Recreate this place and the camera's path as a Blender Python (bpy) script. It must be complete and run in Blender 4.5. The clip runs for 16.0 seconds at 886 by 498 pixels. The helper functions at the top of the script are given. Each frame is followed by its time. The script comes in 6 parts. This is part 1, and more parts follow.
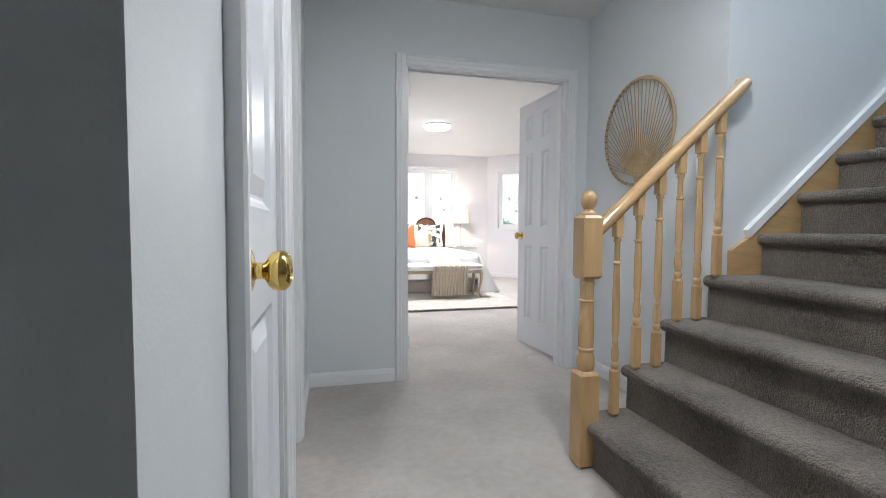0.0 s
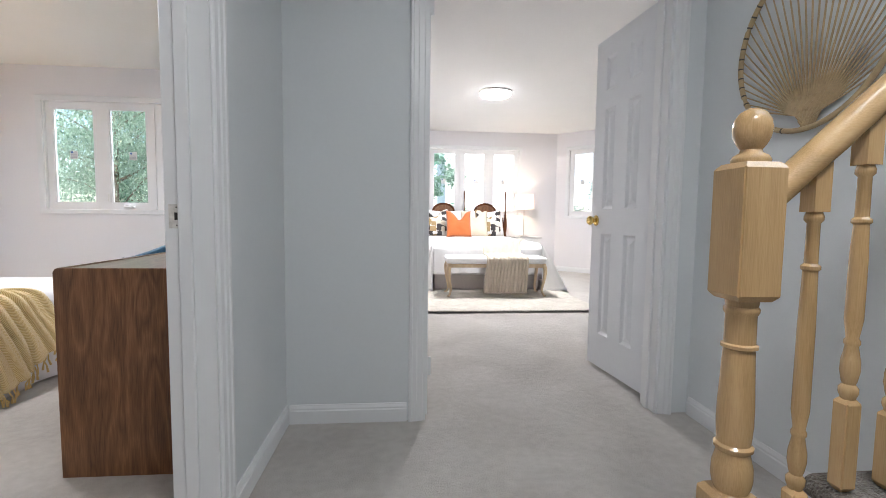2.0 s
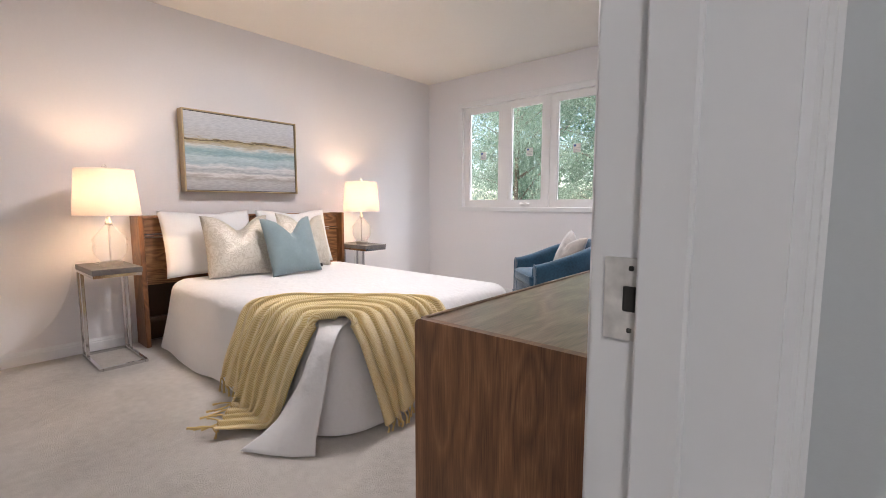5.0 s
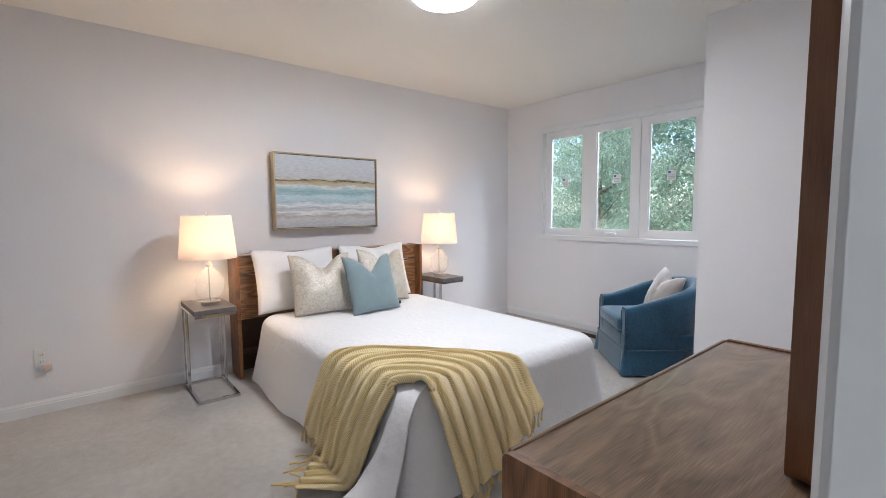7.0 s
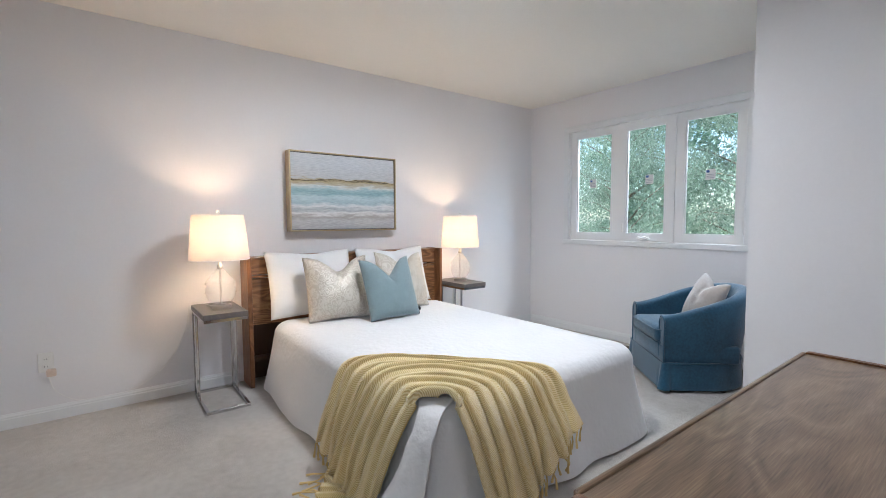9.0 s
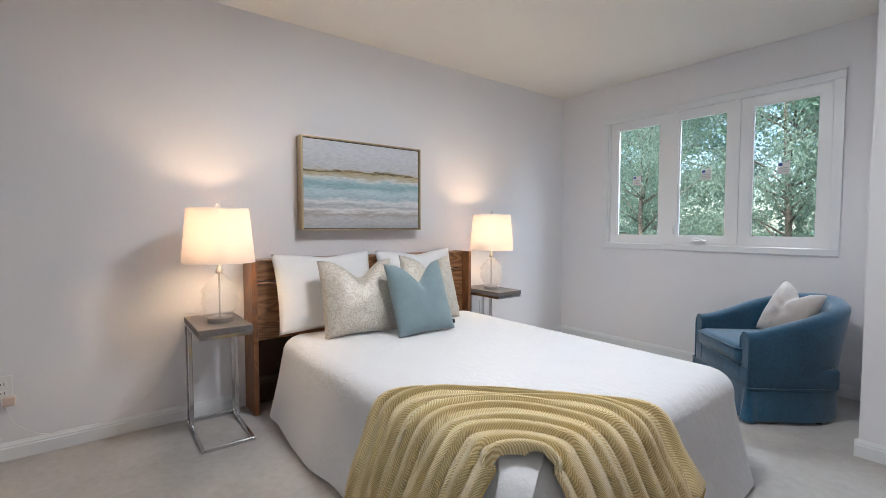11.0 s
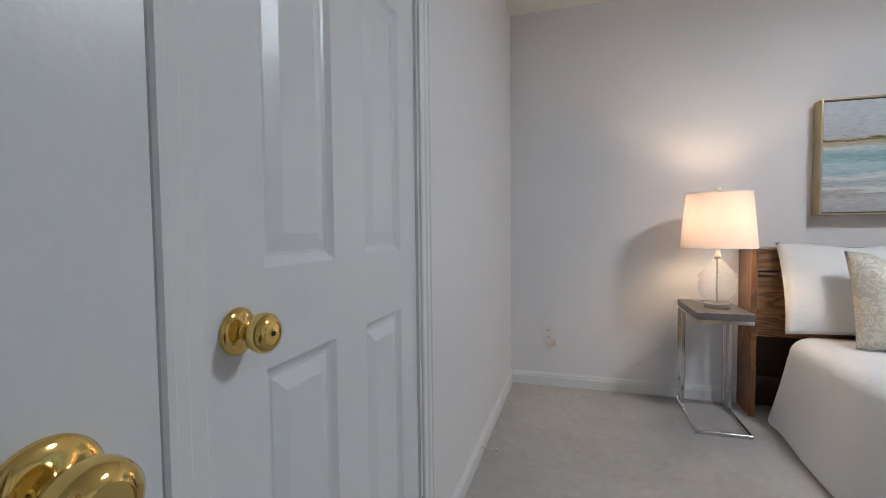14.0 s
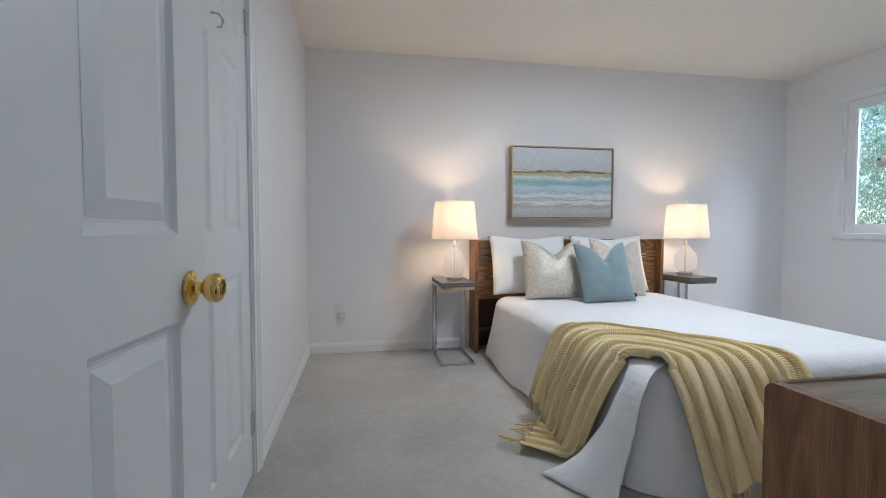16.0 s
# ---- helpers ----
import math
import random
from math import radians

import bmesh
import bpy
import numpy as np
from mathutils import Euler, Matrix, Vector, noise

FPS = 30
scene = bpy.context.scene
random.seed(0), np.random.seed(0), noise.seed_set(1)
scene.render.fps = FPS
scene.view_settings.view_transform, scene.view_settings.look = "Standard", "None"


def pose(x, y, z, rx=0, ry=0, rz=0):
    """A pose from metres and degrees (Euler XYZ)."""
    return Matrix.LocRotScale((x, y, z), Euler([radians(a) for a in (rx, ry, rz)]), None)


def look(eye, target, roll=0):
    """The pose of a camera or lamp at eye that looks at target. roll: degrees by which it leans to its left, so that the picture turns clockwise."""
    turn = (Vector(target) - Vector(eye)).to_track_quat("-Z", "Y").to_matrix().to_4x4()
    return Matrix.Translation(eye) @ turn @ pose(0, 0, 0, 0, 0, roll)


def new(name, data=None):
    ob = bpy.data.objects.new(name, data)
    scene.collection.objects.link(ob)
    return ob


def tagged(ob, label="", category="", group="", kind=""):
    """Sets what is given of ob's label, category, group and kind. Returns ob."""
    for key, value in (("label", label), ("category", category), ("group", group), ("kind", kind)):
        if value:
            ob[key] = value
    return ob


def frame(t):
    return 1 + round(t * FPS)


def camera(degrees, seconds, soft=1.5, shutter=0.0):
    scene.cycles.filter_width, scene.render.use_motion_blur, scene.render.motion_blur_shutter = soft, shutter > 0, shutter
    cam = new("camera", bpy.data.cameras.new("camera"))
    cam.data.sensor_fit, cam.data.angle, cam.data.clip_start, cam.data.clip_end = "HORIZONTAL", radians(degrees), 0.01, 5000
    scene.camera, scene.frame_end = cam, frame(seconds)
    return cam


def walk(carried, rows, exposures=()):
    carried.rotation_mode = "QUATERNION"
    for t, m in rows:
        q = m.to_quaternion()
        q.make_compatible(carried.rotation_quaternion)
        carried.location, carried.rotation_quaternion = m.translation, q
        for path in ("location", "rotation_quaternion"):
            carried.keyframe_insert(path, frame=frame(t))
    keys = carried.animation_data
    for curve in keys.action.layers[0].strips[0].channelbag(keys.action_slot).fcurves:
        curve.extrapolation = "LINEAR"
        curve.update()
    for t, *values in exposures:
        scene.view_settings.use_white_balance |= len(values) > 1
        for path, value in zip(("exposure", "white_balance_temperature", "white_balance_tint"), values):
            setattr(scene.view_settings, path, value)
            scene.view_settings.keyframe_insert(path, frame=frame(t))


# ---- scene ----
cam = camera(90.0, 16.0, soft=0.9)
PATH = [
    (0, (0.636, 0.302, 0.991), (1.119, 2.241, 0.895), 0.3),
    (0.5, (0.807, 0.446, 0.942), (1.305, 2.381, 0.84), 0.4),
    (1, (0.926, 0.657, 0.931), (1.407, 2.595, 0.81), 0.5),
    (1.5, (0.974, 0.9, 0.916), (1.359, 2.858, 0.781), 0.7),
    (2, (1.001, 1.13, 0.936), (1.177, 3.117, 0.793), 0.7),
    (2.5, (0.977, 1.337, 0.928), (0.885, 3.329, 0.772), 0.6),
    (3, (0.914, 1.526, 0.954), (0.559, 3.487, 0.79), 0.4),
    (3.5, (0.829, 1.701, 0.954), (0.173, 3.583, 0.78), 0.4),
    (4, (0.752, 1.838, 0.979), (-0.2, 3.587, 0.79), 0.1),
    (4.5, (0.61, 1.972, 0.977), (-0.55, 3.59, 0.782), 0.0),
    (6.8, (0.397, 2.101, 1.227), (-1.126, 3.384, 1.048), -0.3),
    (7, (0.398, 2.103, 1.232), (-1.139, 3.371, 1.066), -0.4),
    (7.5, (0.393, 2.103, 1.231), (-1.166, 3.346, 1.087), -0.3),
    (8, (0.374, 2.116, 1.221), (-1.197, 3.347, 1.093), -0.3),
    (8.5, (0.32, 2.155, 1.191), (-1.26, 3.374, 1.066), -0.1),
    (8.7, (0.287, 2.169, 1.183), (-1.299, 3.381, 1.057), -0.3),
    (10.8, (-0.297, 2.292, 1.112), (-1.868, 3.525, 1.012), -0.2),
    (11, (-0.318, 2.283, 1.121), (-1.9, 3.503, 1.022), 0.0),
    (11.5, (-0.339, 2.254, 1.132), (-2.042, 3.298, 1.022), -0.2),
    (12, (-0.34, 2.211, 1.083), (-2.24, 2.83, 1.0), -0.5),
    (12.5, (-0.33, 2.167, 1.101), (-2.323, 2.301, 0.997), -0.5),
    (13, (-0.335, 2.115, 1.054), (-2.318, 1.864, 0.978), -0.6),
    (13.5, (-0.323, 2.086, 1.066), (-2.255, 1.577, 0.971), -0.7),
    (14, (-0.265, 2.073, 1.044), (-2.175, 1.49, 0.955), -0.6),
    (14.5, (-0.18, 2.085, 1.026), (-2.122, 1.616, 0.938), -0.4),
    (15, (0.013, 2.11, 1.032), (-1.978, 1.938, 0.943), -0.4),
    (15.5, (0.244, 2.132, 1.0), (-1.752, 2.225, 0.927), -0.0),
    (16, (0.432, 2.083, 0.996), (-1.535, 2.437, 0.914), 0.0),
]
EXPOSURES = [(0, 1.80, 6150, 10), (1.0, 2.0, 6150, 10), (1.6, 1.95, 6200, 10), (2.1, 1.70, 6250, 11), (2.8, 1.60, 6350, 12), (4.0, 1.48, 6700, 17), (5.0, 1.50, 6550, 16), (7.0, 1.40, 5950, 10), (8.7, 1.44, 5750, 7), (11.0, 1.22, 5900, 8), (11.6, 1.24, 5900, 8), (12.5, 1.05, 5950, 9), (14.0, 1.06, 5700, 6), (15.0, 1.06, 5700, 6), (16.0, 1.18, 5550, 4)]
walk(cam, [(t, look(eye, target, roll)) for t, eye, target, roll in PATH], EXPOSURES)

# ---- exposure and light ----
world = bpy.data.worlds.new("world")
scene.world = world
world.use_nodes = True
wn = world.node_tree.nodes
sky = wn.new("ShaderNodeTexSky")
sky.sky_type = "NISHITA"
sky.sun_disc = False
sky.sun_elevation, sky.sun_rotation = radians(41), radians(195)
world.node_tree.links.new(sky.outputs[0], wn["Background"].inputs[0])
wn["Background"].inputs[1].default_value = 0.15


def lamp(name, kind, m, power, color, size=0.2, size_y=None, spread=None):
    d = bpy.data.lights.new(name, kind)
    d.energy, d.color = power, color
    if kind == "AREA":
        d.shape, d.size = ("RECTANGLE", size) if size_y else ("DISK", size)
        if size_y:
            d.size_y = size_y
        if spread:
            d.spread = radians(spread)
    elif kind == "SUN":
        d.angle = size
    else:
        d.shadow_soft_size = size
    o = new(name, d)
    o.matrix_world = m
    return o


lamp("sun", "SUN", look((3, -11, 10), (0, 0, 0)), 5.0, (1.0, 0.95, 0.88), radians(3))
BED_LIGHT, MASTER_LIGHT, HALL_FILL = (-1.53, 3.72, 2.44), (2.08, 6.47, 2.44), (1.38, 1.05, 2.44)
lamp("bedroom_ceiling_lamp", "AREA", look((BED_LIGHT[0], BED_LIGHT[1], 2.345), (BED_LIGHT[0], BED_LIGHT[1], 0)), 10.5, (1.0, 0.97, 0.96), 0.34)
lamp("master_ceiling_lamp", "AREA", look((MASTER_LIGHT[0], MASTER_LIGHT[1], 2.345), (MASTER_LIGHT[0], MASTER_LIGHT[1], 0)), 29, (1.0, 0.97, 0.96), 0.34)
# lamp of an assumed, unseen hall fixture, added to brighten the hall
lamp("hall_fill_lamp", "AREA", look((HALL_FILL[0], HALL_FILL[1], 2.345), (HALL_FILL[0], HALL_FILL[1], 0)), 2.6, (1.0, 0.99, 0.97), 0.34)
# area lamps added outside above each window's head, standing in for sky light
lamp("window_sky_fill", "AREA", look((-1.95, 6.95, 2.78), (-1.95, 5.95, 1.9)), 60, (0.84, 0.92, 1.0), 1.7, 0.8)
lamp("window_sky_fill", "AREA", look((2.23, 9.80, 2.80), (2.23, 8.8, 1.9)), 36, (0.88, 0.94, 1.0), 1.7, 0.8)
lamp("window_sky_fill", "AREA", look((5.02, 9.00, 2.80), (4.31, 8.29, 1.9)), 38, (0.88, 0.94, 1.0), 1.5, 0.8)
# fill lamp added high in the stairwell, standing in for daylight from upstairs
lamp("stairwell_fill", "AREA", look((3.7, 1.4, 5.1), (3.7, 1.401, 0)), 16, (0.90, 0.96, 1.0), 3.8, 0.95)


# ---- materials ----
def material(name, color, rough=0.5, metal=0.0, vary=0.06, scale=3.0, grain=60.0, bump=0.0, bump_scale=200.0, spec=0.5, sheen=0.0, color2=None, coat=0.0, object_coords=True):
    m = bpy.data.materials.new(name)
    m.use_nodes = True
    n, l = m.node_tree.nodes, m.node_tree.links
    b = n["Principled BSDF"]
    b.inputs["Roughness"].default_value = rough
    b.inputs["Metallic"].default_value = metal
    b.inputs["Specular IOR Level"].default_value = spec
    b.inputs["Sheen Weight"].default_value = sheen
    b.inputs["Coat Weight"].default_value = coat
    tc = n.new("ShaderNodeTexCoord")
    co = tc.outputs["Object"]
    big, fine = n.new("ShaderNodeTexNoise"), n.new("ShaderNodeTexNoise")
    big.inputs["Scale"].default_value, fine.inputs["Scale"].default_value = scale, grain
    big.inputs["Detail"].default_value, fine.inputs["Detail"].default_value = 4, 3
    l.new(co, big.inputs["Vector"])
    l.new(co, fine.inputs["Vector"])
    mixf = n.new("ShaderNodeMath")
    mixf.operation = "MULTIPLY_ADD"
    mixf.inputs[1].default_value = 0.6
    l.new(big.outputs[0], mixf.inputs[0])
    half = n.new("ShaderNodeMath")
    half.operation = "MULTIPLY"
    half.inputs[1].default_value = 0.4
    l.new(fine.outputs[0], half.inputs[0])
    l.new(half.outputs[0], mixf.inputs[2])
    ramp = n.new("ShaderNodeValToRGB")
    c2 = color2 or tuple(min(1, c * (1 + vary)) for c in color)
    c1 = color if color2 else tuple(c * (1 - vary) for c in color)
    ramp.color_ramp.elements[0].color, ramp.color_ramp.elements[1].color = (*c1, 1), (*c2, 1)
    ramp.color_ramp.elements[0].position, ramp.color_ramp.elements[1].position = 0.3, 0.7
    l.new(mixf.outputs[0], ramp.inputs[0])
    l.new(ramp.outputs[0], b.inputs["Base Color"])
    if bump:
        bt = n.new("ShaderNodeTexNoise")
        bt.inputs["Scale"].default_value, bt.inputs["Detail"].default_value = bump_scale, 3
        l.new(co, bt.inputs["Vector"])
        bn = n.new("ShaderNodeBump")
        bn.inputs["Strength"].default_value, bn.inputs["Distance"].default_value = bump, 0.01
        l.new(bt.outputs[0], bn.inputs["Height"])
        l.new(bn.outputs[0], b.inputs["Normal"])
    return m


def wood(name, dark, mid, light, axis, scale=1.0, rough=0.35, coat=0.0, bands=6.0, contrast=1.0):
    """Figured timber: stretched noise along the given axis with growth rings and fine pores."""
    m = bpy.data.materials.new(name)
    m.use_nodes = True
    n, l = m.node_tree.nodes, m.node_tree.links
    b = n["Principled BSDF"]
    b.inputs["Roughness"].default_value = rough
    b.inputs["Coat Weight"].default_value = coat
    tc, mp = n.new("ShaderNodeTexCoord"), n.new("ShaderNodeMapping")
    s = [scale * 6.0] * 3
    s["xyz".index(axis)] = scale * 1.5
    mp.inputs["Scale"].default_value = s
    l.new(tc.outputs["Object"], mp.inputs["Vector"])
    warp = n.new("ShaderNodeTexNoise")
    warp.inputs["Scale"].default_value, warp.inputs["Detail"].default_value, warp.inputs["Distortion"].default_value = 0.75, 2, 1.9
    l.new(mp.outputs[0], warp.inputs["Vector"])
    mul = n.new("ShaderNodeMath")
    mul.operation = "MULTIPLY"
    mul.inputs[1].default_value = bands
    l.new(warp.outputs[0], mul.inputs[0])
    fr = n.new("ShaderNodeMath")
    fr.operation = "PINGPONG"
    fr.inputs[1].default_value = 1.0
    l.new(mul.outputs[0], fr.inputs[0])
    fine = n.new("ShaderNodeTexNoise")
    fm = n.new("ShaderNodeMapping")
    s2 = [scale * 90.0] * 3
    s2["xyz".index(axis)] = scale * 3.0
    fm.inputs["Scale"].default_value = s2
    l.new(tc.outputs["Object"], fm.inputs["Vector"])
    l.new(fm.outputs[0], fine.inputs["Vector"])
    fine.inputs["Detail"].default_value = 4
    add = n.new("ShaderNodeMath")
    add.operation = "MULTIPLY_ADD"
    add.inputs[1].default_value = 0.55 * contrast
    l.new(fr.outputs[0], add.inputs[0])
    sc = n.new("ShaderNodeMath")
    sc.operation = "MULTIPLY"
    sc.inputs[1].default_value = 0.66
    l.new(fine.outputs[0], sc.inputs[0])
    l.new(sc.outputs[0], add.inputs[2])
    ramp = n.new("ShaderNodeValToRGB")
    e = ramp.color_ramp.elements
    e[0].position, e[0].color = 0.15, (*dark, 1)
    e[1].position, e[1].color = 0.85, (*light, 1)
    k = e.new(0.5)
    k.color = (*mid, 1)
    l.new(add.outputs[0], ramp.inputs[0])
    l.new(ramp.outputs[0], b.inputs["Base Color"])
    bn = n.new("ShaderNodeBump")
    bn.inputs["Strength"].default_value, bn.inputs["Distance"].default_value = 0.12, 0.002
    l.new(fine.outputs[0], bn.inputs["Height"])
    l.new(bn.outputs[0], b.inputs["Normal"])
    return m


def carpet_material(name, dark, light, pile=260.0, strength=0.7, blotch=5.0, depth=0.006, mid=7):
    m = bpy.data.materials.new(name)
    m.use_nodes = True
    n, l = m.node_tree.nodes, m.node_tree.links
    b = n["Principled BSDF"]
    b.inputs["Roughness"].default_value, b.inputs["Specular IOR Level"].default_value = 0.95, 0.1
    b.inputs["Sheen Weight"].default_value = 0.15
    tc = n.new("ShaderNodeTexCoord")
    facs = []
    for sc, de, di in ((blotch, 5, 0.6), (blotch * mid, 3, 0.0), (pile, 2, 0.0)):
        t = n.new("ShaderNodeTexNoise")
        t.inputs["Scale"].default_value, t.inputs["Detail"].default_value, t.inputs["Distortion"].default_value = sc, de, di
        l.new(tc.outputs["Object"], t.inputs["Vector"])
        facs.append(t)
    a = n.new("ShaderNodeMath")
    a.operation = "MULTIPLY_ADD"
    a.inputs[1].default_value = 0.45
    l.new(facs[0].outputs[0], a.inputs[0])
    c = n.new("ShaderNodeMath")
    c.operation = "MULTIPLY_ADD"
    c.inputs[1].default_value = 0.25
    l.new(facs[1].outputs[0], c.inputs[0])
    d = n.new("ShaderNodeMath")
    d.operation = "MULTIPLY"
    d.inputs[1].default_value = 0.3
    l.new(facs[2].outputs[0], d.inputs[0])
    l.new(d.outputs[0], c.inputs[2])
    l.new(c.outputs[0], a.inputs[2])
    ramp = n.new("ShaderNodeValToRGB")
    e = ramp.color_ramp.elements
    e[0].position, e[0].color, e[1].position, e[1].color = 0.36, (*dark, 1), 0.64, (*light, 1)
    l.new(a.outputs[0], ramp.inputs[0])
    l.new(ramp.outputs[0], b.inputs["Base Color"])
    bn = n.new("ShaderNodeBump")
    bn.inputs["Strength"].default_value, bn.inputs["Distance"].default_value = strength, depth
    mixh = n.new("ShaderNodeMath")
    mixh.operation = "ADD"
    l.new(facs[2].outputs[0], mixh.inputs[0])
    l.new(facs[1].outputs[0], mixh.inputs[1])
    l.new(mixh.outputs[0], bn.inputs["Height"])
    l.new(bn.outputs[0], b.inputs["Normal"])
    return m


def emitter(name, color, strength):
    m = bpy.data.materials.new(name)
    m.use_nodes = True
    b = m.node_tree.nodes["Principled BSDF"]
    b.inputs["Base Color"].default_value = (0.85, 0.85, 0.85, 1)
    b.inputs["Emission Color"].default_value = (*color, 1)
    b.inputs["Emission Strength"].default_value = strength
    return m


HALL_PAINT = material("hall wall paint", (0.67, 0.70, 0.715), 0.55, vary=0.02, scale=1.2, bump=0.05, bump_scale=260)
ROOM_PAINT = material("bedroom wall paint", (0.775, 0.765, 0.78), 0.6, vary=0.02, scale=1.2, bump=0.05, bump_scale=260)
MASTER_PAINT = material("master wall paint", (0.76, 0.75, 0.77), 0.6, vary=0.02, scale=1.2, bump=0.05, bump_scale=260)
CEILING_PAINT = material("ceiling paint", (0.78, 0.775, 0.76), 0.85, vary=0.02, scale=2, bump=0.25, bump_scale=140)
BED_CEILING = material("cream ceiling paint", (0.80, 0.77, 0.71), 0.85, vary=0.02, scale=2, bump=0.25, bump_scale=140)
TRIM_WHITE = material("white trim enamel", (0.76, 0.77, 0.78), 0.32, vary=0.012, scale=2.5, grain=30, bump=0.015, bump_scale=60)
DOOR_WHITE = material("white door enamel", (0.74, 0.76, 0.785), 0.3, vary=0.02, scale=2.0, grain=20, bump=0.04, bump_scale=90)
CARPET = carpet_material("light carpet", (0.41, 0.385, 0.355), (0.60, 0.57, 0.535), 240, 0.8, 2.2, 0.010, 12)
STAIR_CARPET = carpet_material("taupe stair carpet", (0.090, 0.079, 0.066), (0.285, 0.255, 0.220), 190, 1.0, 3.5, 0.016, 18)
OAK = wood("varnished pale oak", (0.40, 0.25, 0.11), (0.55, 0.36, 0.17), (0.62, 0.43, 0.22), "z", 1.2, 0.22, 0.5, 3, 0.55)
OAK_RAIL = wood("varnished oak rail", (0.40, 0.25, 0.11), (0.55, 0.36, 0.17), (0.62, 0.43, 0.22), "x", 1.2, 0.16, 0.8, 3, 0.55)
WALNUT_UP = wood("walnut upright grain", (0.062, 0.022, 0.009), (0.20, 0.086, 0.034), (0.37, 0.185, 0.082), "z", 1.0, 0.40, 0.05, 13, 0.42)
WALNUT_TOP = wood("walnut top", (0.085, 0.050, 0.030), (0.23, 0.15, 0.092), (0.40, 0.29, 0.185), "y", 0.85, 0.28, 0.25, 11, 0.42)
WALNUT_HEAD = wood("walnut headboard", (0.075, 0.029, 0.012), (0.23, 0.105, 0.042), (0.40, 0.205, 0.09), "y", 1.1, 0.35, 0.15, 15, 0.9)
MIRROR_WOOD = wood("red brown mirror frame", (0.07, 0.025, 0.01), (0.15, 0.06, 0.025), (0.20, 0.09, 0.04), "z", 1.6, 0.3, 0.2, 3, 0.6)
MAHOGANY = wood("dark mahogany", (0.03, 0.01, 0.005), (0.09, 0.03, 0.012), (0.15, 0.055, 0.02), "z", 1.5, 0.25, 0.4, 3, 0.6)
BRASS = material("polished brass", (0.83, 0.60, 0.20), 0.09, 1.0, vary=0.03, scale=20)
CHROME = material("polished chrome", (0.62, 0.62, 0.63), 0.12, 1.0, vary=0.03, scale=10)
NICKEL = material("brushed nickel", (0.55, 0.53, 0.50), 0.28, 1.0, vary=0.04, scale=40)
STEEL = material("hinge steel", (0.50, 0.50, 0.50), 0.35, 1.0, vary=0.05, scale=40)
GREY_TOP = wood("grey oak tabletop", (0.10, 0.09, 0.085), (0.17, 0.155, 0.145), (0.24, 0.22, 0.205), "x", 1.3, 0.45, 0.0, 4, 0.6)
WHITE_SPREAD = material("white matelasse", (0.73, 0.73, 0.74), 0.85, vary=0.02, scale=6, bump=0.45, bump_scale=30, sheen=0.2, spec=0.2)
PILLOW_WHITE = material("white cotton", (0.80, 0.80, 0.80), 0.85, vary=0.02, scale=8, bump=0.2, bump_scale=30, sheen=0.2, spec=0.2)
GREY_LILAC = material("grey velvet", (0.48, 0.44, 0.42), 0.8, vary=0.06, scale=8, bump=0.15, bump_scale=60, sheen=0.4, spec=0.2)
TEAL_PILLOW = material("dusty teal velvet", (0.22, 0.295, 0.315), 0.85, vary=0.07, scale=7, bump=0.25, bump_scale=400, sheen=0.4, spec=0.15)
BLUE_VELVET = material("petrol blue velvet", (0.019, 0.070, 0.122), 0.75, vary=0.45, scale=5, bump=0.12, bump_scale=300, sheen=0.45, spec=0.2)
GREY_CUSHION = material("stone linen", (0.44, 0.40, 0.37), 0.85, vary=0.1, scale=8, bump=0.2, bump_scale=300, sheen=0.3, spec=0.2)
ORANGE = material("burnt orange velvet", (0.50, 0.14, 0.04), 0.8, vary=0.08, scale=7, sheen=0.4, spec=0.2)
CREAM = material("cream cotton", (0.72, 0.64, 0.50), 0.85, vary=0.05, scale=9, bump=0.2, bump_scale=200)
BEIGE_THROW = material("beige knit", (0.52, 0.46, 0.37), 0.9, vary=0.07, scale=12, bump=0.5, bump_scale=150, sheen=0.3, spec=0.1)
RUG = carpet_material("shaggy beige rug", (0.45, 0.42, 0.37), (0.68, 0.64, 0.57), 90, 1.0, 14)
BENCH_WOOD = wood("limed bench wood", (0.42, 0.30, 0.18), (0.56, 0.43, 0.28), (0.66, 0.53, 0.36), "z", 2, 0.4, 0.1, 3, 0.5)
RATTAN = material("rattan cane", (0.42, 0.31, 0.17), 0.5, vary=0.2, scale=25, grain=120)
DARK_WRAP = material("dark cane wrap", (0.06, 0.05, 0.035), 0.6, vary=0.3, scale=60)
PLASTIC_WHITE = material("white plastic", (0.78, 0.77, 0.75), 0.35, vary=0.02)
PLUG_BEIGE = material("cream plug plastic", (0.66, 0.53, 0.45), 0.45, vary=0.05)
NICKEL_PALE = material("worn white metal", (0.62, 0.60, 0.57), 0.4, vary=0.2, scale=60)
DARK_SLOT = material("dark recess", (0.02, 0.018, 0.015), 0.7, vary=0.1)
BLACK_TAB = material("black label", (0.015, 0.015, 0.015), 0.7)
SHADOW_BOARD = material("dark stained and shaded-gap board", (0.05, 0.025, 0.014), 0.6, vary=0.15)
FRAME_GOLD = material("champagne picture frame", (0.50, 0.40, 0.24), 0.35, 0.6, vary=0.08, scale=20)
FRAME_DARK = material("dark frame inset", (0.05, 0.045, 0.04), 0.5)
VINYL = material("white window vinyl", (0.80, 0.80, 0.80), 0.35, vary=0.015)
DOME_GLOW = emitter("lit white dome", (1.0, 0.97, 0.96), 7.0)
# glow of the added hall dome, which stays out of view
HALL_FILL_GLOW = emitter("unseen hall fill dome", (1.0, 0.985, 0.97), 15.5)


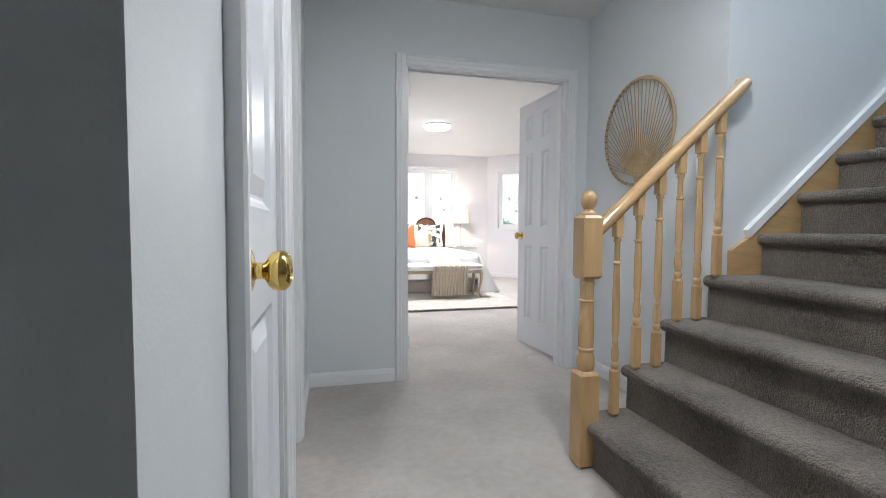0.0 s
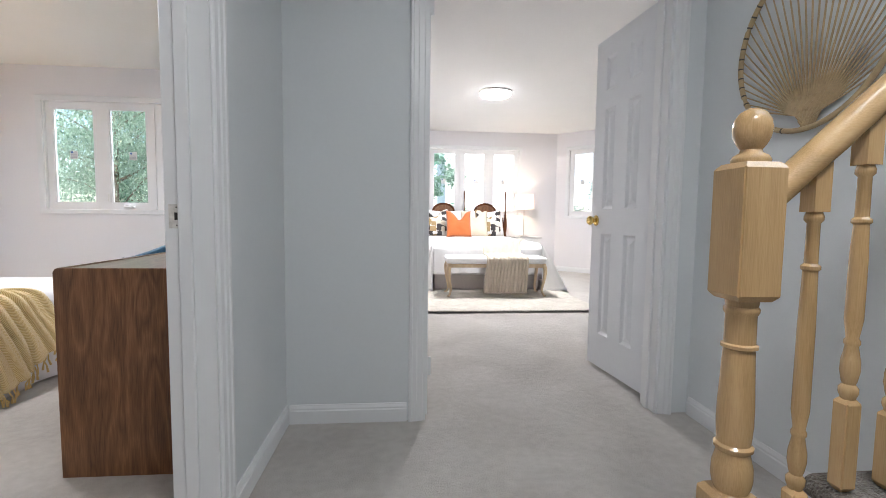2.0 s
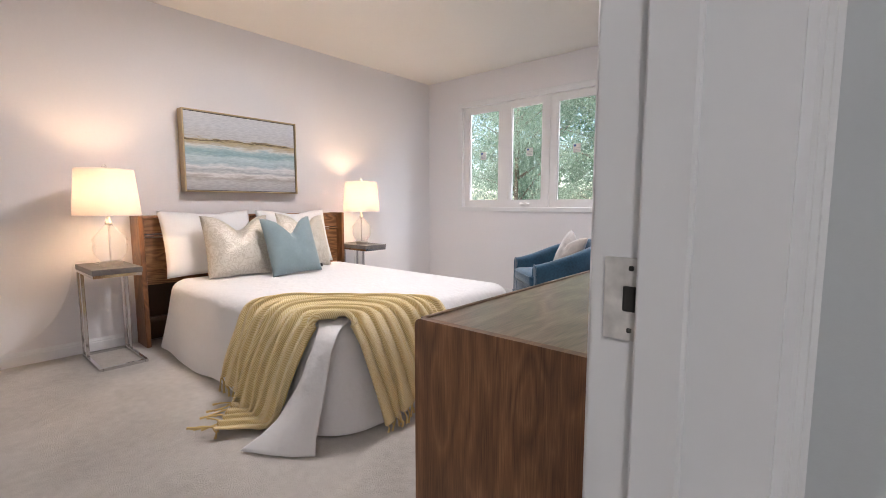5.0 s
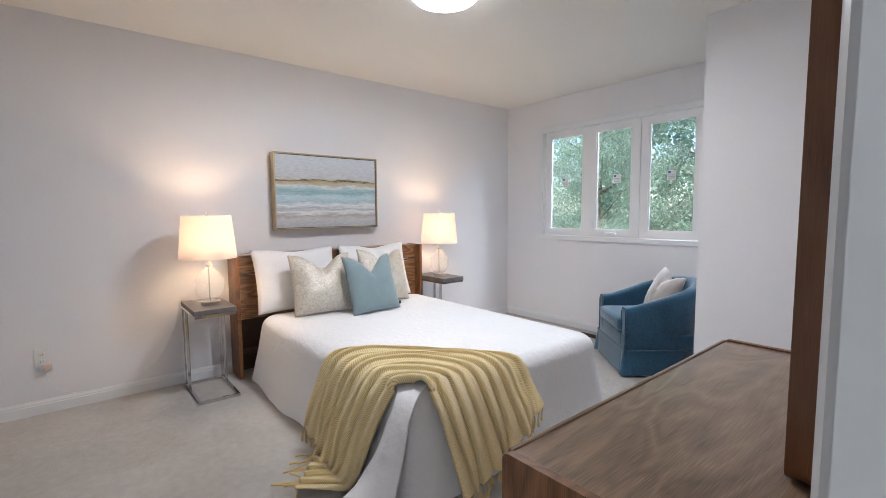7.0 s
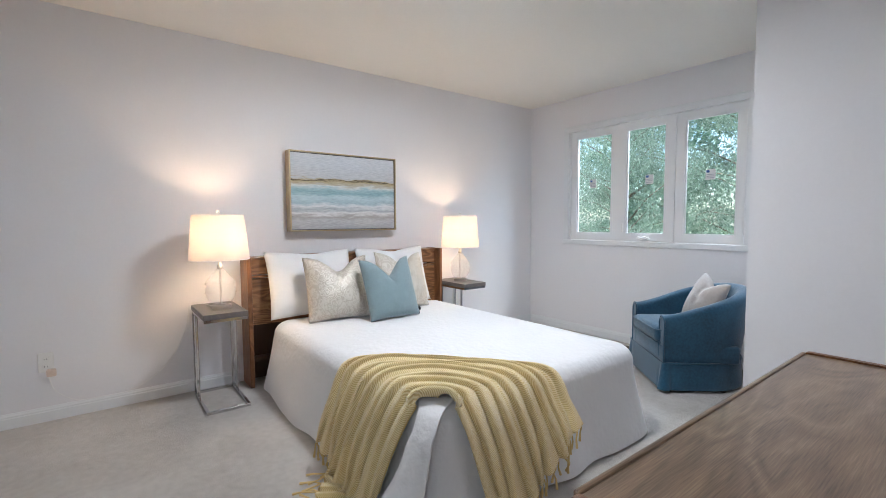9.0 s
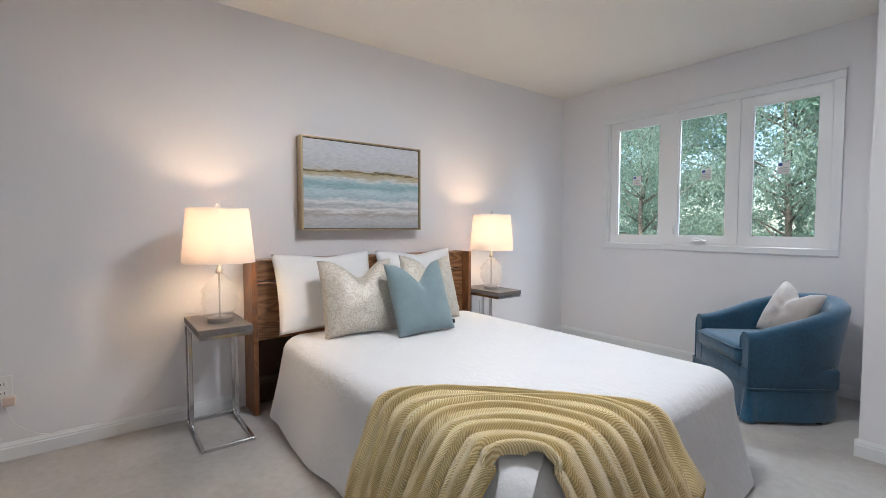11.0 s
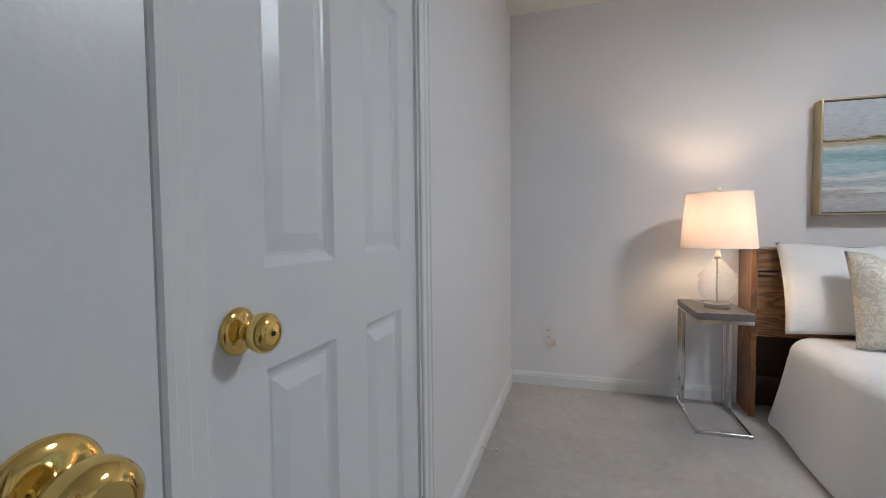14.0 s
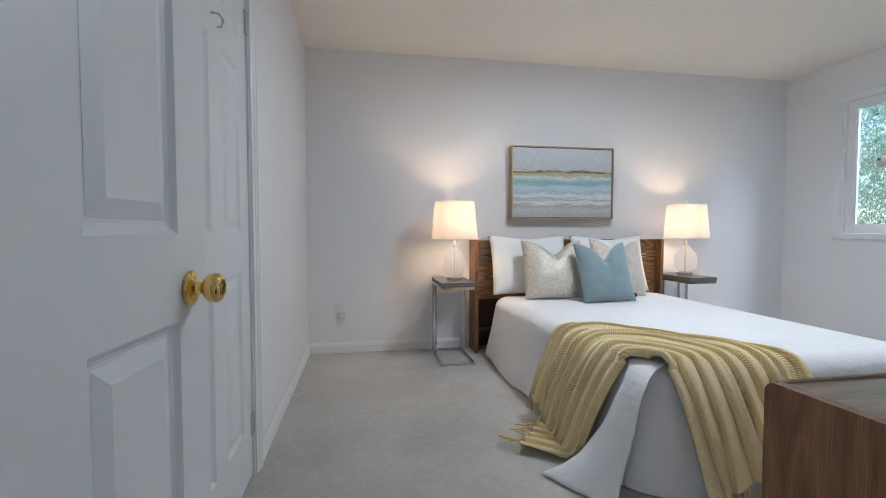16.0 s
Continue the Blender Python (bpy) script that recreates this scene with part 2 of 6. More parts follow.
def glass_material(name, rough=0.0, color=(1, 1, 1), ior=1.45, thin=True):
    m = bpy.data.materials.new(name)
    m.use_nodes = True
    n, l = m.node_tree.nodes, m.node_tree.links
    n.remove(n["Principled BSDF"])
    out = n["Material Output"]
    if thin:
        tr, gl, mx, fr = n.new("ShaderNodeBsdfTransparent"), n.new("ShaderNodeBsdfGlossy"), n.new("ShaderNodeMixShader"), n.new("ShaderNodeFresnel")
        gl.inputs["Roughness"].default_value = 0.02
        tr.inputs["Color"].default_value = (*color, 1)
        fr.inputs["IOR"].default_value = ior
        l.new(fr.outputs[0], mx.inputs[0])
        l.new(tr.outputs[0], mx.inputs[1])
        l.new(gl.outputs[0], mx.inputs[2])
        l.new(mx.outputs[0], out.inputs[0])
    else:
        g = n.new("ShaderNodeBsdfGlass")
        g.inputs["Roughness"].default_value, g.inputs["IOR"].default_value, g.inputs["Color"].default_value = rough, ior, (*color, 1)
        l.new(g.outputs[0], out.inputs[0])
    return m


def lamp_glass():
    """Pressed clear glass: mostly see-through, with a rough sparkling skin."""
    m = bpy.data.materials.new("pressed lamp glass")
    m.use_nodes = True
    n, l = m.node_tree.nodes, m.node_tree.links
    b = n["Principled BSDF"]
    b.inputs["Base Color"].default_value, b.inputs["Roughness"].default_value = (0.92, 0.91, 0.88, 1), 0.12
    tr, mx, v = n.new("ShaderNodeBsdfTransparent"), n.new("ShaderNodeMixShader"), n.new("ShaderNodeTexVoronoi")
    tc = n.new("ShaderNodeTexCoord")
    l.new(tc.outputs["Object"], v.inputs["Vector"])
    v.inputs["Scale"].default_value = 110
    bn = n.new("ShaderNodeBump")
    bn.inputs["Strength"].default_value, bn.inputs["Distance"].default_value = 0.8, 0.004
    l.new(v.outputs[0], bn.inputs["Height"])
    l.new(bn.outputs[0], b.inputs["Normal"])
    q = n.new("ShaderNodeMapRange")
    q.inputs["From Min"].default_value, q.inputs["From Max"].default_value = 0.0, 0.7
    q.inputs["To Min"].default_value, q.inputs["To Max"].default_value = 0.03, 0.17
    l.new(v.outputs[0], q.inputs[0])
    l.new(q.outputs[0], mx.inputs[0])
    l.new(tr.outputs[0], mx.inputs[1])
    l.new(b.outputs[0], mx.inputs[2])
    l.new(mx.outputs[0], n["Material Output"].inputs[0])
    return m


def shade_material(name):
    m = bpy.data.materials.new(name)
    m.use_nodes = True
    n, l = m.node_tree.nodes, m.node_tree.links
    n.remove(n["Principled BSDF"])
    tr, di, mx = n.new("ShaderNodeBsdfTranslucent"), n.new("ShaderNodeBsdfDiffuse"), n.new("ShaderNodeMixShader")
    t = n.new("ShaderNodeTexNoise")
    t.inputs["Scale"].default_value = 250
    r = n.new("ShaderNodeValToRGB")
    r.color_ramp.elements[0].color, r.color_ramp.elements[1].color = (0.62, 0.57, 0.55, 1), (0.68, 0.63, 0.60, 1)
    l.new(t.outputs[0], r.inputs[0])
    l.new(r.outputs[0], tr.inputs[0])
    di.inputs[0].default_value = (0.82, 0.79, 0.75, 1)
    mx.inputs[0].default_value = 0.5
    l.new(tr.outputs[0], mx.inputs[1])
    l.new(di.outputs[0], mx.inputs[2])
    l.new(mx.outputs[0], n["Material Output"].inputs[0])
    return m


def damask_material():
    """Champagne jacquard: shiny swirled figures on a matt ground."""
    m = bpy.data.materials.new("champagne jacquard")
    m.use_nodes = True
    n, l = m.node_tree.nodes, m.node_tree.links
    b = n["Principled BSDF"]
    tc, w = n.new("ShaderNodeTexCoord"), n.new("ShaderNodeTexNoise")
    w.inputs["Scale"].default_value, w.inputs["Distortion"].default_value, w.inputs["Detail"].default_value = 21.0, 0.8, 1.5
    l.new(tc.outputs["Object"], w.inputs["Vector"])
    k = n.new("ShaderNodeMath")
    k.operation = "MULTIPLY"
    k.inputs[1].default_value = 13.0
    l.new(w.outputs[0], k.inputs[0])
    p = n.new("ShaderNodeMath")
    p.operation = "PINGPONG"
    p.inputs[1].default_value = 1.0
    l.new(k.outputs[0], p.inputs[0])
    r = n.new("ShaderNodeValToRGB")
    e = r.color_ramp.elements
    e[0].position, e[1].position = 0.38, 0.52
    e[0].color, e[1].color = (0.56, 0.51, 0.43, 1), (0.66, 0.62, 0.545, 1)
    l.new(p.outputs[0], r.inputs[0])
    l.new(r.outputs[0], b.inputs["Base Color"])
    q = n.new("ShaderNodeMapRange")
    q.inputs["To Min"].default_value, q.inputs["To Max"].default_value = 0.55, 0.42
    l.new(p.outputs[0], q.inputs[0])
    l.new(q.outputs[0], b.inputs["Roughness"])
    b.inputs["Metallic"].default_value = 0.35
    bn = n.new("ShaderNodeBump")
    bn.inputs["Strength"].default_value, bn.inputs["Distance"].default_value = 0.4, 0.004
    l.new(p.outputs[0], bn.inputs["Height"])
    l.new(bn.outputs[0], b.inputs["Normal"])
    return m


def throw_material():
    """Yellow herringbone weave, on the cloth's own coordinates in metres."""
    m = bpy.data.materials.new("mustard herringbone weave")
    m.use_nodes = True
    n, l = m.node_tree.nodes, m.node_tree.links
    b = n["Principled BSDF"]
    b.inputs["Roughness"].default_value, b.inputs["Sheen Weight"].default_value, b.inputs["Specular IOR Level"].default_value = 0.9, 0.3, 0.15
    uv, sep = n.new("ShaderNodeUVMap"), n.new("ShaderNodeSeparateXYZ")
    l.new(uv.outputs[0], sep.inputs[0])

    def op(kind, a, v):
        k = n.new("ShaderNodeMath")
        k.operation = kind
        for i, s in enumerate((a, v)):
            if isinstance(s, float):
                k.inputs[i].default_value = s
            else:
                l.new(s, k.inputs[i])
        return k.outputs[0]

    zig = op("PINGPONG", op("MULTIPLY", sep.outputs[1], 1.0), 0.05)
    ph = op("ADD", op("MULTIPLY", sep.outputs[0], 1.0), zig)
    line = op("PINGPONG", op("MULTIPLY", ph, 230.0), 1.0)
    no = n.new("ShaderNodeTexNoise")
    no.inputs["Scale"].default_value = 9.0
    l.new(uv.outputs[0], no.inputs["Vector"])
    mixv = op("ADD", op("MULTIPLY", line, 0.75), op("MULTIPLY", no.outputs[0], 0.35))
    r = n.new("ShaderNodeValToRGB")
    e = r.color_ramp.elements
    e[0].position, e[0].color, e[1].position, e[1].color = 0.15, (0.62, 0.45, 0.18, 1), 0.85, (0.90, 0.78, 0.48, 1)
    l.new(mixv, r.inputs[0])
    l.new(r.outputs[0], b.inputs["Base Color"])
    bn = n.new("ShaderNodeBump")
    bn.inputs["Strength"].default_value, bn.inputs["Distance"].default_value = 0.6, 0.003
    l.new(line, bn.inputs["Height"])
    l.new(bn.outputs[0], b.inputs["Normal"])
    return m


def painting_material(y0, y1, z0, z1):
    """Abstract seascape in bands: pale sky, ochre horizon, teal water, grey-white surf."""
    m = bpy.data.materials.new("abstract seascape paint")
    m.use_nodes = True
    n, l = m.node_tree.nodes, m.node_tree.links
    b = n["Principled BSDF"]
    b.inputs["Roughness"].default_value = 0.55
    tc, mp = n.new("ShaderNodeTexCoord"), n.new("ShaderNodeMapping")
    mp.inputs["Location"].default_value = (0, -y0, -z0)
    l.new(tc.outputs["Object"], mp.inputs["Vector"])
    sc = n.new("ShaderNodeMapping")
    sc.inputs["Scale"].default_value = (1, 1 / (y1 - y0), 1 / (z1 - z0))
    l.new(mp.outputs[0], sc.inputs["Vector"])
    sep = n.new("ShaderNodeSeparateXYZ")
    l.new(sc.outputs[0], sep.inputs[0])
    st = n.new("ShaderNodeMapping")
    st.inputs["Scale"].default_value = (1, 3.2, 13)
    l.new(sc.outputs[0], st.inputs["Vector"])
    a = n.new("ShaderNodeTexNoise")
    a.inputs["Scale"].default_value, a.inputs["Detail"].default_value, a.inputs["Distortion"].default_value = 1.5, 9, 0.25
    a.inputs["Roughness"].default_value = 0.62
    l.new(st.outputs[0], a.inputs["Vector"])
    add = n.new("ShaderNodeMath")
    add.operation = "MULTIPLY_ADD"
    add.inputs[1].default_value = 0.17
    l.new(a.outputs[0], add.inputs[0])
    l.new(sep.outputs[2], add.inputs[2])
    off = n.new("ShaderNodeMath")
    off.operation = "SUBTRACT"
    off.inputs[1].default_value = 0.085
    l.new(add.outputs[0], off.inputs[0])
    r = n.new("ShaderNodeValToRGB")
    e = r.color_ramp.elements
    stops = [(0.0, (0.36, 0.36, 0.38)), (0.13, (0.47, 0.46, 0.46)), (0.19, (0.38, 0.35, 0.33)), (0.225, (0.68, 0.66, 0.65)), (0.27, (0.36, 0.39, 0.41)), (0.32, (0.66, 0.66, 0.66)), (0.36, (0.36, 0.46, 0.50)), (0.43, (0.46, 0.57, 0.60)), (0.50, (0.24, 0.38, 0.43)), (0.55, (0.34, 0.47, 0.51)), (0.575, (0.60, 0.62, 0.60)), (0.60, (0.46, 0.42, 0.33)), (0.64, (0.42, 0.34, 0.19)), (0.657, (0.07, 0.05, 0.025)), (0.668, (0.40, 0.33, 0.19)), (0.685, (0.49, 0.50, 0.52)), (0.85, (0.54, 0.56, 0.60)), (1.0, (0.58, 0.60, 0.63))]
    e[0].position, e[0].color = 0.0, (*stops[0][1], 1)
    e[1].position, e[1].color = 1.0, (*stops[-1][1], 1)
    for p, c in stops[1:-1]:
        e.new(p).color = (*c, 1)
    l.new(off.outputs[0], r.inputs[0])
    br = n.new("ShaderNodeTexNoise")
    br.inputs["Scale"].default_value, br.inputs["Detail"].default_value = 7.0, 8
    l.new(st.outputs[0], br.inputs["Vector"])
    mixc = n.new("ShaderNodeMix")
    mixc.data_type, mixc.blend_type = "RGBA", "OVERLAY"
    mixc.inputs[0].default_value = 0.35
    l.new(r.outputs[0], mixc.inputs[6])
    l.new(br.outputs[0], mixc.inputs[7])
    l.new(mixc.outputs[2], b.inputs["Base Color"])
    bn = n.new("ShaderNodeBump")
    bn.inputs["Strength"].default_value, bn.inputs["Distance"].default_value = 0.25, 0.004
    l.new(br.outputs[0], bn.inputs["Height"])
    l.new(bn.outputs[0], b.inputs["Normal"])
    return m


def patch_material():
    m = bpy.data.materials.new("patchwork print")
    m.use_nodes = True
    n, l = m.node_tree.nodes, m.node_tree.links
    b = n["Principled BSDF"]
    b.inputs["Roughness"].default_value = 0.85
    tc, v = n.new("ShaderNodeTexCoord"), n.new("ShaderNodeTexVoronoi")
    v.inputs["Scale"].default_value = 14
    v.distance = "CHEBYCHEV"
    l.new(tc.outputs["Object"], v.inputs["Vector"])
    sp = n.new("ShaderNodeSeparateColor")
    l.new(v.outputs["Color"], sp.inputs[0])
    r = n.new("ShaderNodeValToRGB")
    r.color_ramp.interpolation = "CONSTANT"
    e = r.color_ramp.elements
    e[0].color, e[1].color, e[1].position = (0.05, 0.045, 0.045, 1), (0.72, 0.66, 0.55, 1), 0.75
    e.new(0.25).color = (0.70, 0.68, 0.64, 1)
    e.new(0.5).color = (0.38, 0.27, 0.13, 1)
    l.new(sp.outputs[0], r.inputs[0])
    l.new(r.outputs[0], b.inputs["Base Color"])
    return m


def leaf_material(name, dark, light):
    m = bpy.data.materials.new(name)
    m.use_nodes = True
    n, l = m.node_tree.nodes, m.node_tree.links
    b = n["Principled BSDF"]
    b.inputs["Roughness"].default_value = 0.55
    g = n.new("ShaderNodeNewGeometry")
    r = n.new("ShaderNodeValToRGB")
    r.color_ramp.elements[0].color, r.color_ramp.elements[1].color = (*dark, 1), (*light, 1)
    l.new(g.outputs["Random Per Island"], r.inputs[0])
    l.new(r.outputs[0], b.inputs["Base Color"])
    t, mx = n.new("ShaderNodeBsdfTranslucent"), n.new("ShaderNodeMixShader")
    l.new(r.outputs[0], t.inputs[0])
    mx.inputs[0].default_value = 0.6
    l.new(b.outputs[0], mx.inputs[1])
    l.new(t.outputs[0], mx.inputs[2])
    l.new(mx.outputs[0], n["Material Output"].inputs[0])
    return m


PANE = glass_material("window glass", color=(0.97, 0.98, 0.98))
LAMP_GLASS = lamp_glass()
SHADE = shade_material("linen lamp shade")
JACQUARD = damask_material()
THROW = throw_material()
PATCH = patch_material()
MIRROR = material("mirror silver", (0.9, 0.9, 0.9), 0.02, 1.0, vary=0.0)
LEAF_MAPLE = leaf_material("maple leaves", (0.12, 0.21, 0.15), (0.32, 0.45, 0.34))
LEAF_WILLOW = leaf_material("willow leaves", (0.20, 0.29, 0.22), (0.42, 0.52, 0.42))
LEAF_SPRUCE = leaf_material("blue spruce needles", (0.09, 0.15, 0.13), (0.28, 0.36, 0.34))
BARK = material("bark", (0.16, 0.13, 0.10), 0.9, vary=0.3, scale=6, bump=0.8, bump_scale=20)
GRASS = material("lawn", (0.055, 0.10, 0.03), 0.9, vary=0.3, scale=2, bump=0.6, bump_scale=40)
FENCE_WOOD = material("weathered fence board", (0.30, 0.25, 0.20), 0.85, vary=0.15, scale=5, bump=0.3, bump_scale=60)
SIDING = material("pale house siding", (0.66, 0.67, 0.68), 0.7, vary=0.03, scale=2)
ROOF = material("grey roof shingles", (0.12, 0.12, 0.125), 0.9, vary=0.2, scale=8, bump=0.5, bump_scale=30)


# ---- mesh helpers ----
def make(name, bm, mat, parent=None, smooth=False, angle=None):
    me = bpy.data.meshes.new(name)
    bmesh.ops.recalc_face_normals(bm, faces=bm.faces)
    if smooth:
        for f in bm.faces:
            f.smooth = True
    if angle:
        for ed in bm.edges:
            if len(ed.link_faces) == 2 and ed.calc_face_angle() > radians(angle):
                ed.smooth = False
    bm.to_mesh(me)
    bm.free()
    me.materials.append(mat)
    ob = new(name, me)
    if parent:
        ob.parent = parent
    return ob


def part(name, bm, mat, parent, label="", smooth=False, angle=None):
    return tagged(make(name, bm, mat, parent, smooth, angle), label)


def thing(name, label, category, group="", at=(0, 0, 0), rz=0.0, kind=""):
    ob = new(name)
    ob.empty_display_size = 0.05
    ob.matrix_world = pose(*at, 0, 0, rz)
    return tagged(ob, label, category, group, kind)


def box(x0, x1, y0, y1, z0, z1, bevel=0.0, seg=2, bm=None):
    b = bmesh.new()
    bmesh.ops.create_cube(b, size=1.0, matrix=Matrix.Translation(((x0 + x1) / 2, (y0 + y1) / 2, (z0 + z1) / 2)) @ Matrix.Diagonal((abs(x1 - x0), abs(y1 - y0), abs(z1 - z0), 1)))
    if bevel:
        bmesh.ops.bevel(b, geom=b.edges[:], offset=bevel, segments=seg, affect="EDGES", profile=0.5)
    if bm is None:
        return b
    join(bm, b)
    return bm


def join(bm, other, m=None):
    if m is not None:
        other.transform(m)
    me = bpy.data.meshes.new("tmp")
    other.to_mesh(me)
    other.free()
    bm.from_mesh(me)
    bpy.data.meshes.remove(me)
    return bm


def lathe(profile, seg=24, m=None):
    b = bmesh.new()
    rings = []
    for r, z in profile:
        rings.append([b.verts.new((max(r, 1e-4) * math.cos(2 * math.pi * i / seg), max(r, 1e-4) * math.sin(2 * math.pi * i / seg), z)) for i in range(seg)])
    for a, c in zip(rings, rings[1:]):
        for i in range(seg):
            b.faces.new((a[i], a[(i + 1) % seg], c[(i + 1) % seg], c[i]))
    b.faces.new(rings[0][::-1])
    b.faces.new(rings[-1])
    if m is not None:
        b.transform(m)
    return b


def sweep(points, radius, seg=8, closed=False, squash=1.0):
    """A round bar along points; radius a number or a function of 0..1."""
    b = bmesh.new()
    pts = [Vector(p) for p in points]
    n = len(pts)
    rings = []
    for i, p in enumerate(pts):
        a = pts[(i - 1) % n] if closed or i else pts[0]
        c = pts[(i + 1) % n] if closed or i < n - 1 else pts[-1]
        d = (c - a).normalized()
        up = Vector((0, 0, 1)) if abs(d.z) < 0.9 else Vector((1, 0, 0))
        u = d.cross(up).normalized()
        v = u.cross(d)
        r = radius(i / max(1, n - 1)) if callable(radius) else radius
        rings.append([b.verts.new(p + u * (r * math.cos(2 * math.pi * k / seg)) + v * (r * squash * math.sin(2 * math.pi * k / seg))) for k in range(seg)])
    pairs = list(zip(rings, rings[1:])) + ([(rings[-1], rings[0])] if closed else [])
    for a, c in pairs:
        for k in range(seg):
            b.faces.new((a[k], a[(k + 1) % seg], c[(k + 1) % seg], c[k]))
    if not closed:
        b.faces.new(rings[0][::-1])
        b.faces.new(rings[-1])
    return b


def extrude(profile, axis, a, c):
    """A closed outline of (p, q) drawn out along an axis from a to c; (p, q) are the two other axes in order."""
    b = bmesh.new()

    def at(p, q, v):
        return {"x": (v, p, q), "y": (p, v, q), "z": (p, q, v)}[axis]

    r0 = [b.verts.new(at(p, q, a)) for p, q in profile]
    r1 = [b.verts.new(at(p, q, c)) for p, q in profile]
    n = len(profile)
    for i in range(n):
        b.faces.new((r0[i], r0[(i + 1) % n], r1[(i + 1) % n], r1[i]))
    b.faces.new(r0[::-1])
    b.faces.new(r1)
    return b


def surface(f, nu, nv, thick=0.0, uv=None):
    """A sheet from f(u, v), u and v in 0..1, closed to a slab where thick is set."""
    b = bmesh.new()
    g = [[b.verts.new(f(i / nu, j / nv)) for j in range(nv + 1)] for i in range(nu + 1)]
    lay = b.loops.layers.uv.new("UVMap") if uv else None
    for i in range(nu):
        for j in range(nv):
            q = b.faces.new((g[i][j], g[i + 1][j], g[i + 1][j + 1], g[i][j + 1]))
            if lay:
                for lp, (a, c) in zip(q.loops, ((i, j), (i + 1, j), (i + 1, j + 1), (i, j + 1))):
                    lp[lay].uv = uv(a / nu, c / nv)
    if thick:
        bmesh.ops.recalc_face_normals(b, faces=b.faces)
        shell(b, thick)
    return b


def shell(b, thick):
    """Close a sheet to a slab, offset along its smoothed normals."""
    b.normal_update()
    b.verts.ensure_lookup_table()
    faces, edges = b.faces[:], [e for e in b.edges if len(e.link_faces) == 1]
    twin = {v: b.verts.new(v.co - v.normal * thick) for v in b.verts[:]}
    lay = b.loops.layers.uv.active
    for f in faces:
        q = b.faces.new([twin[v] for v in reversed(f.verts)])
        if lay:
            for lp, src in zip(q.loops, reversed(f.loops[:])):
                lp[lay].uv = src[lay].uv
    for e in edges:
        a, c = e.verts
        q = b.faces.new((a, c, twin[c], twin[a]))
        if lay:
            for lp in q.loops:
                lp[lay].uv = (0, 0)
    return b


def cells(bm, axis, a0, a1, b0, b1, z0, z1, holes):
    """A wall along an axis from b0 to b1, a0 to a1 thick, with holes (b0, b1, z0, z1)."""
    bs = sorted({b0, b1, *(v for h in holes for v in h[:2])})
    zs = sorted({z0, z1, *(v for h in holes for v in h[2:])})
    for p, q in zip(bs, bs[1:]):
        for r, s in zip(zs, zs[1:]):
            if any(h[0] <= p and q <= h[1] and h[2] <= r and s <= h[3] for h in holes):
                continue
            if axis == "y":
                box(a0, a1, p, q, r, s, bm=bm)
            else:
                box(p, q, a0, a1, r, s, bm=bm)
    bmesh.ops.remove_doubles(bm, verts=bm.verts, dist=1e-5)
    return bm


def wall(name, mat, axis, a0, a1, b0, b1, z0=0.0, z1=2.44, holes=()):
    return tagged(make(name, cells(bmesh.new(), axis, a0, a1, b0, b1, z0, z1, holes), mat), "painted drywall wall", "wall", kind="structure")


def structure(name, bm, mat, label, category, smooth=False, angle=None):
    return tagged(make(name, bm, mat, None, smooth, angle), label, category, kind="structure")

# ---- the large structure ----
CEIL = 2.44
structure("floor", box(-3.4, 5.2, -2.3, 9.1, -0.12, 0.0), CARPET, "light beige-grey plush wall-to-wall carpet", "floor")
# bedroom ceiling, master ceiling and hall ceiling; the stairwell beside the hall is open above
structure("ceiling", box(-3.4, 0.42, 1.5, 6.3, CEIL, CEIL + 0.1), BED_CEILING, "cream-white textured bedroom ceiling", "ceiling")
structure("ceiling_master", box(0.42, 5.2, 3.18, 9.1, CEIL, CEIL + 0.1), CEILING_PAINT, "white textured ceiling of the far bedroom", "ceiling")
bm = box(0.42, 2.5, 1.93, 3.18, CEIL, CEIL + 0.1)
box(0.42, 1.62, 0.85, 1.93, CEIL, CEIL + 0.1, bm=bm)
box(-1.3, 5.2, -2.3, 0.85, CEIL, CEIL + 0.1, bm=bm)
structure("ceiling_hall", bm, CEILING_PAINT, "white textured hall ceiling", "ceiling")

WIN = (-2.742, -1.068, 0.945, 2.117)  # rough opening of the bedroom window
wall("wall_headboard", ROOM_PAINT, "y", -3.37, -3.25, 1.5, 6.28)
wall("wall_window", ROOM_PAINT, "x", 6.13, 6.28, -3.25, 0.360, holes=[WIN])
bm = cells(bmesh.new(), "x", 5.19, 5.25, -0.755, 0.360, 0, CEIL, [])
box(-0.755, -0.695, 5.25, 6.13, 0, CEIL, bm=bm)
structure("wall_projection", bm, ROOM_PAINT, "painted drywall closet projection beside the window", "wall")
CLOSET = (-1.455, -0.675, 0.0, 2.035)
wall("wall_closet", ROOM_PAINT, "x", 1.52, 1.64, -3.25, 0.360, holes=[CLOSET])
DOORWAY, LINEN = (1.60, 2.41, 0.0, 2.04), (0.857, 1.286, 0.0, 2.03)
wall("wall_bedroom_side", ROOM_PAINT, "y", 0.360, 0.42, 1.52, 6.28, holes=[DOORWAY])
wall("wall_hall_side", HALL_PAINT, "y", 0.42, 0.48, 1.53, 3.12, holes=[DOORWAY])
wall("wall_linen", HALL_PAINT, "y", 0.42, 0.53, 0.575, 1.53, holes=[LINEN])
wall("wall_hall_return", HALL_PAINT, "x", 0.575, 0.635, -1.2, 0.42)
wall("wall_hall_west", HALL_PAINT, "y", -1.3, -1.2, -2.3, 0.635)
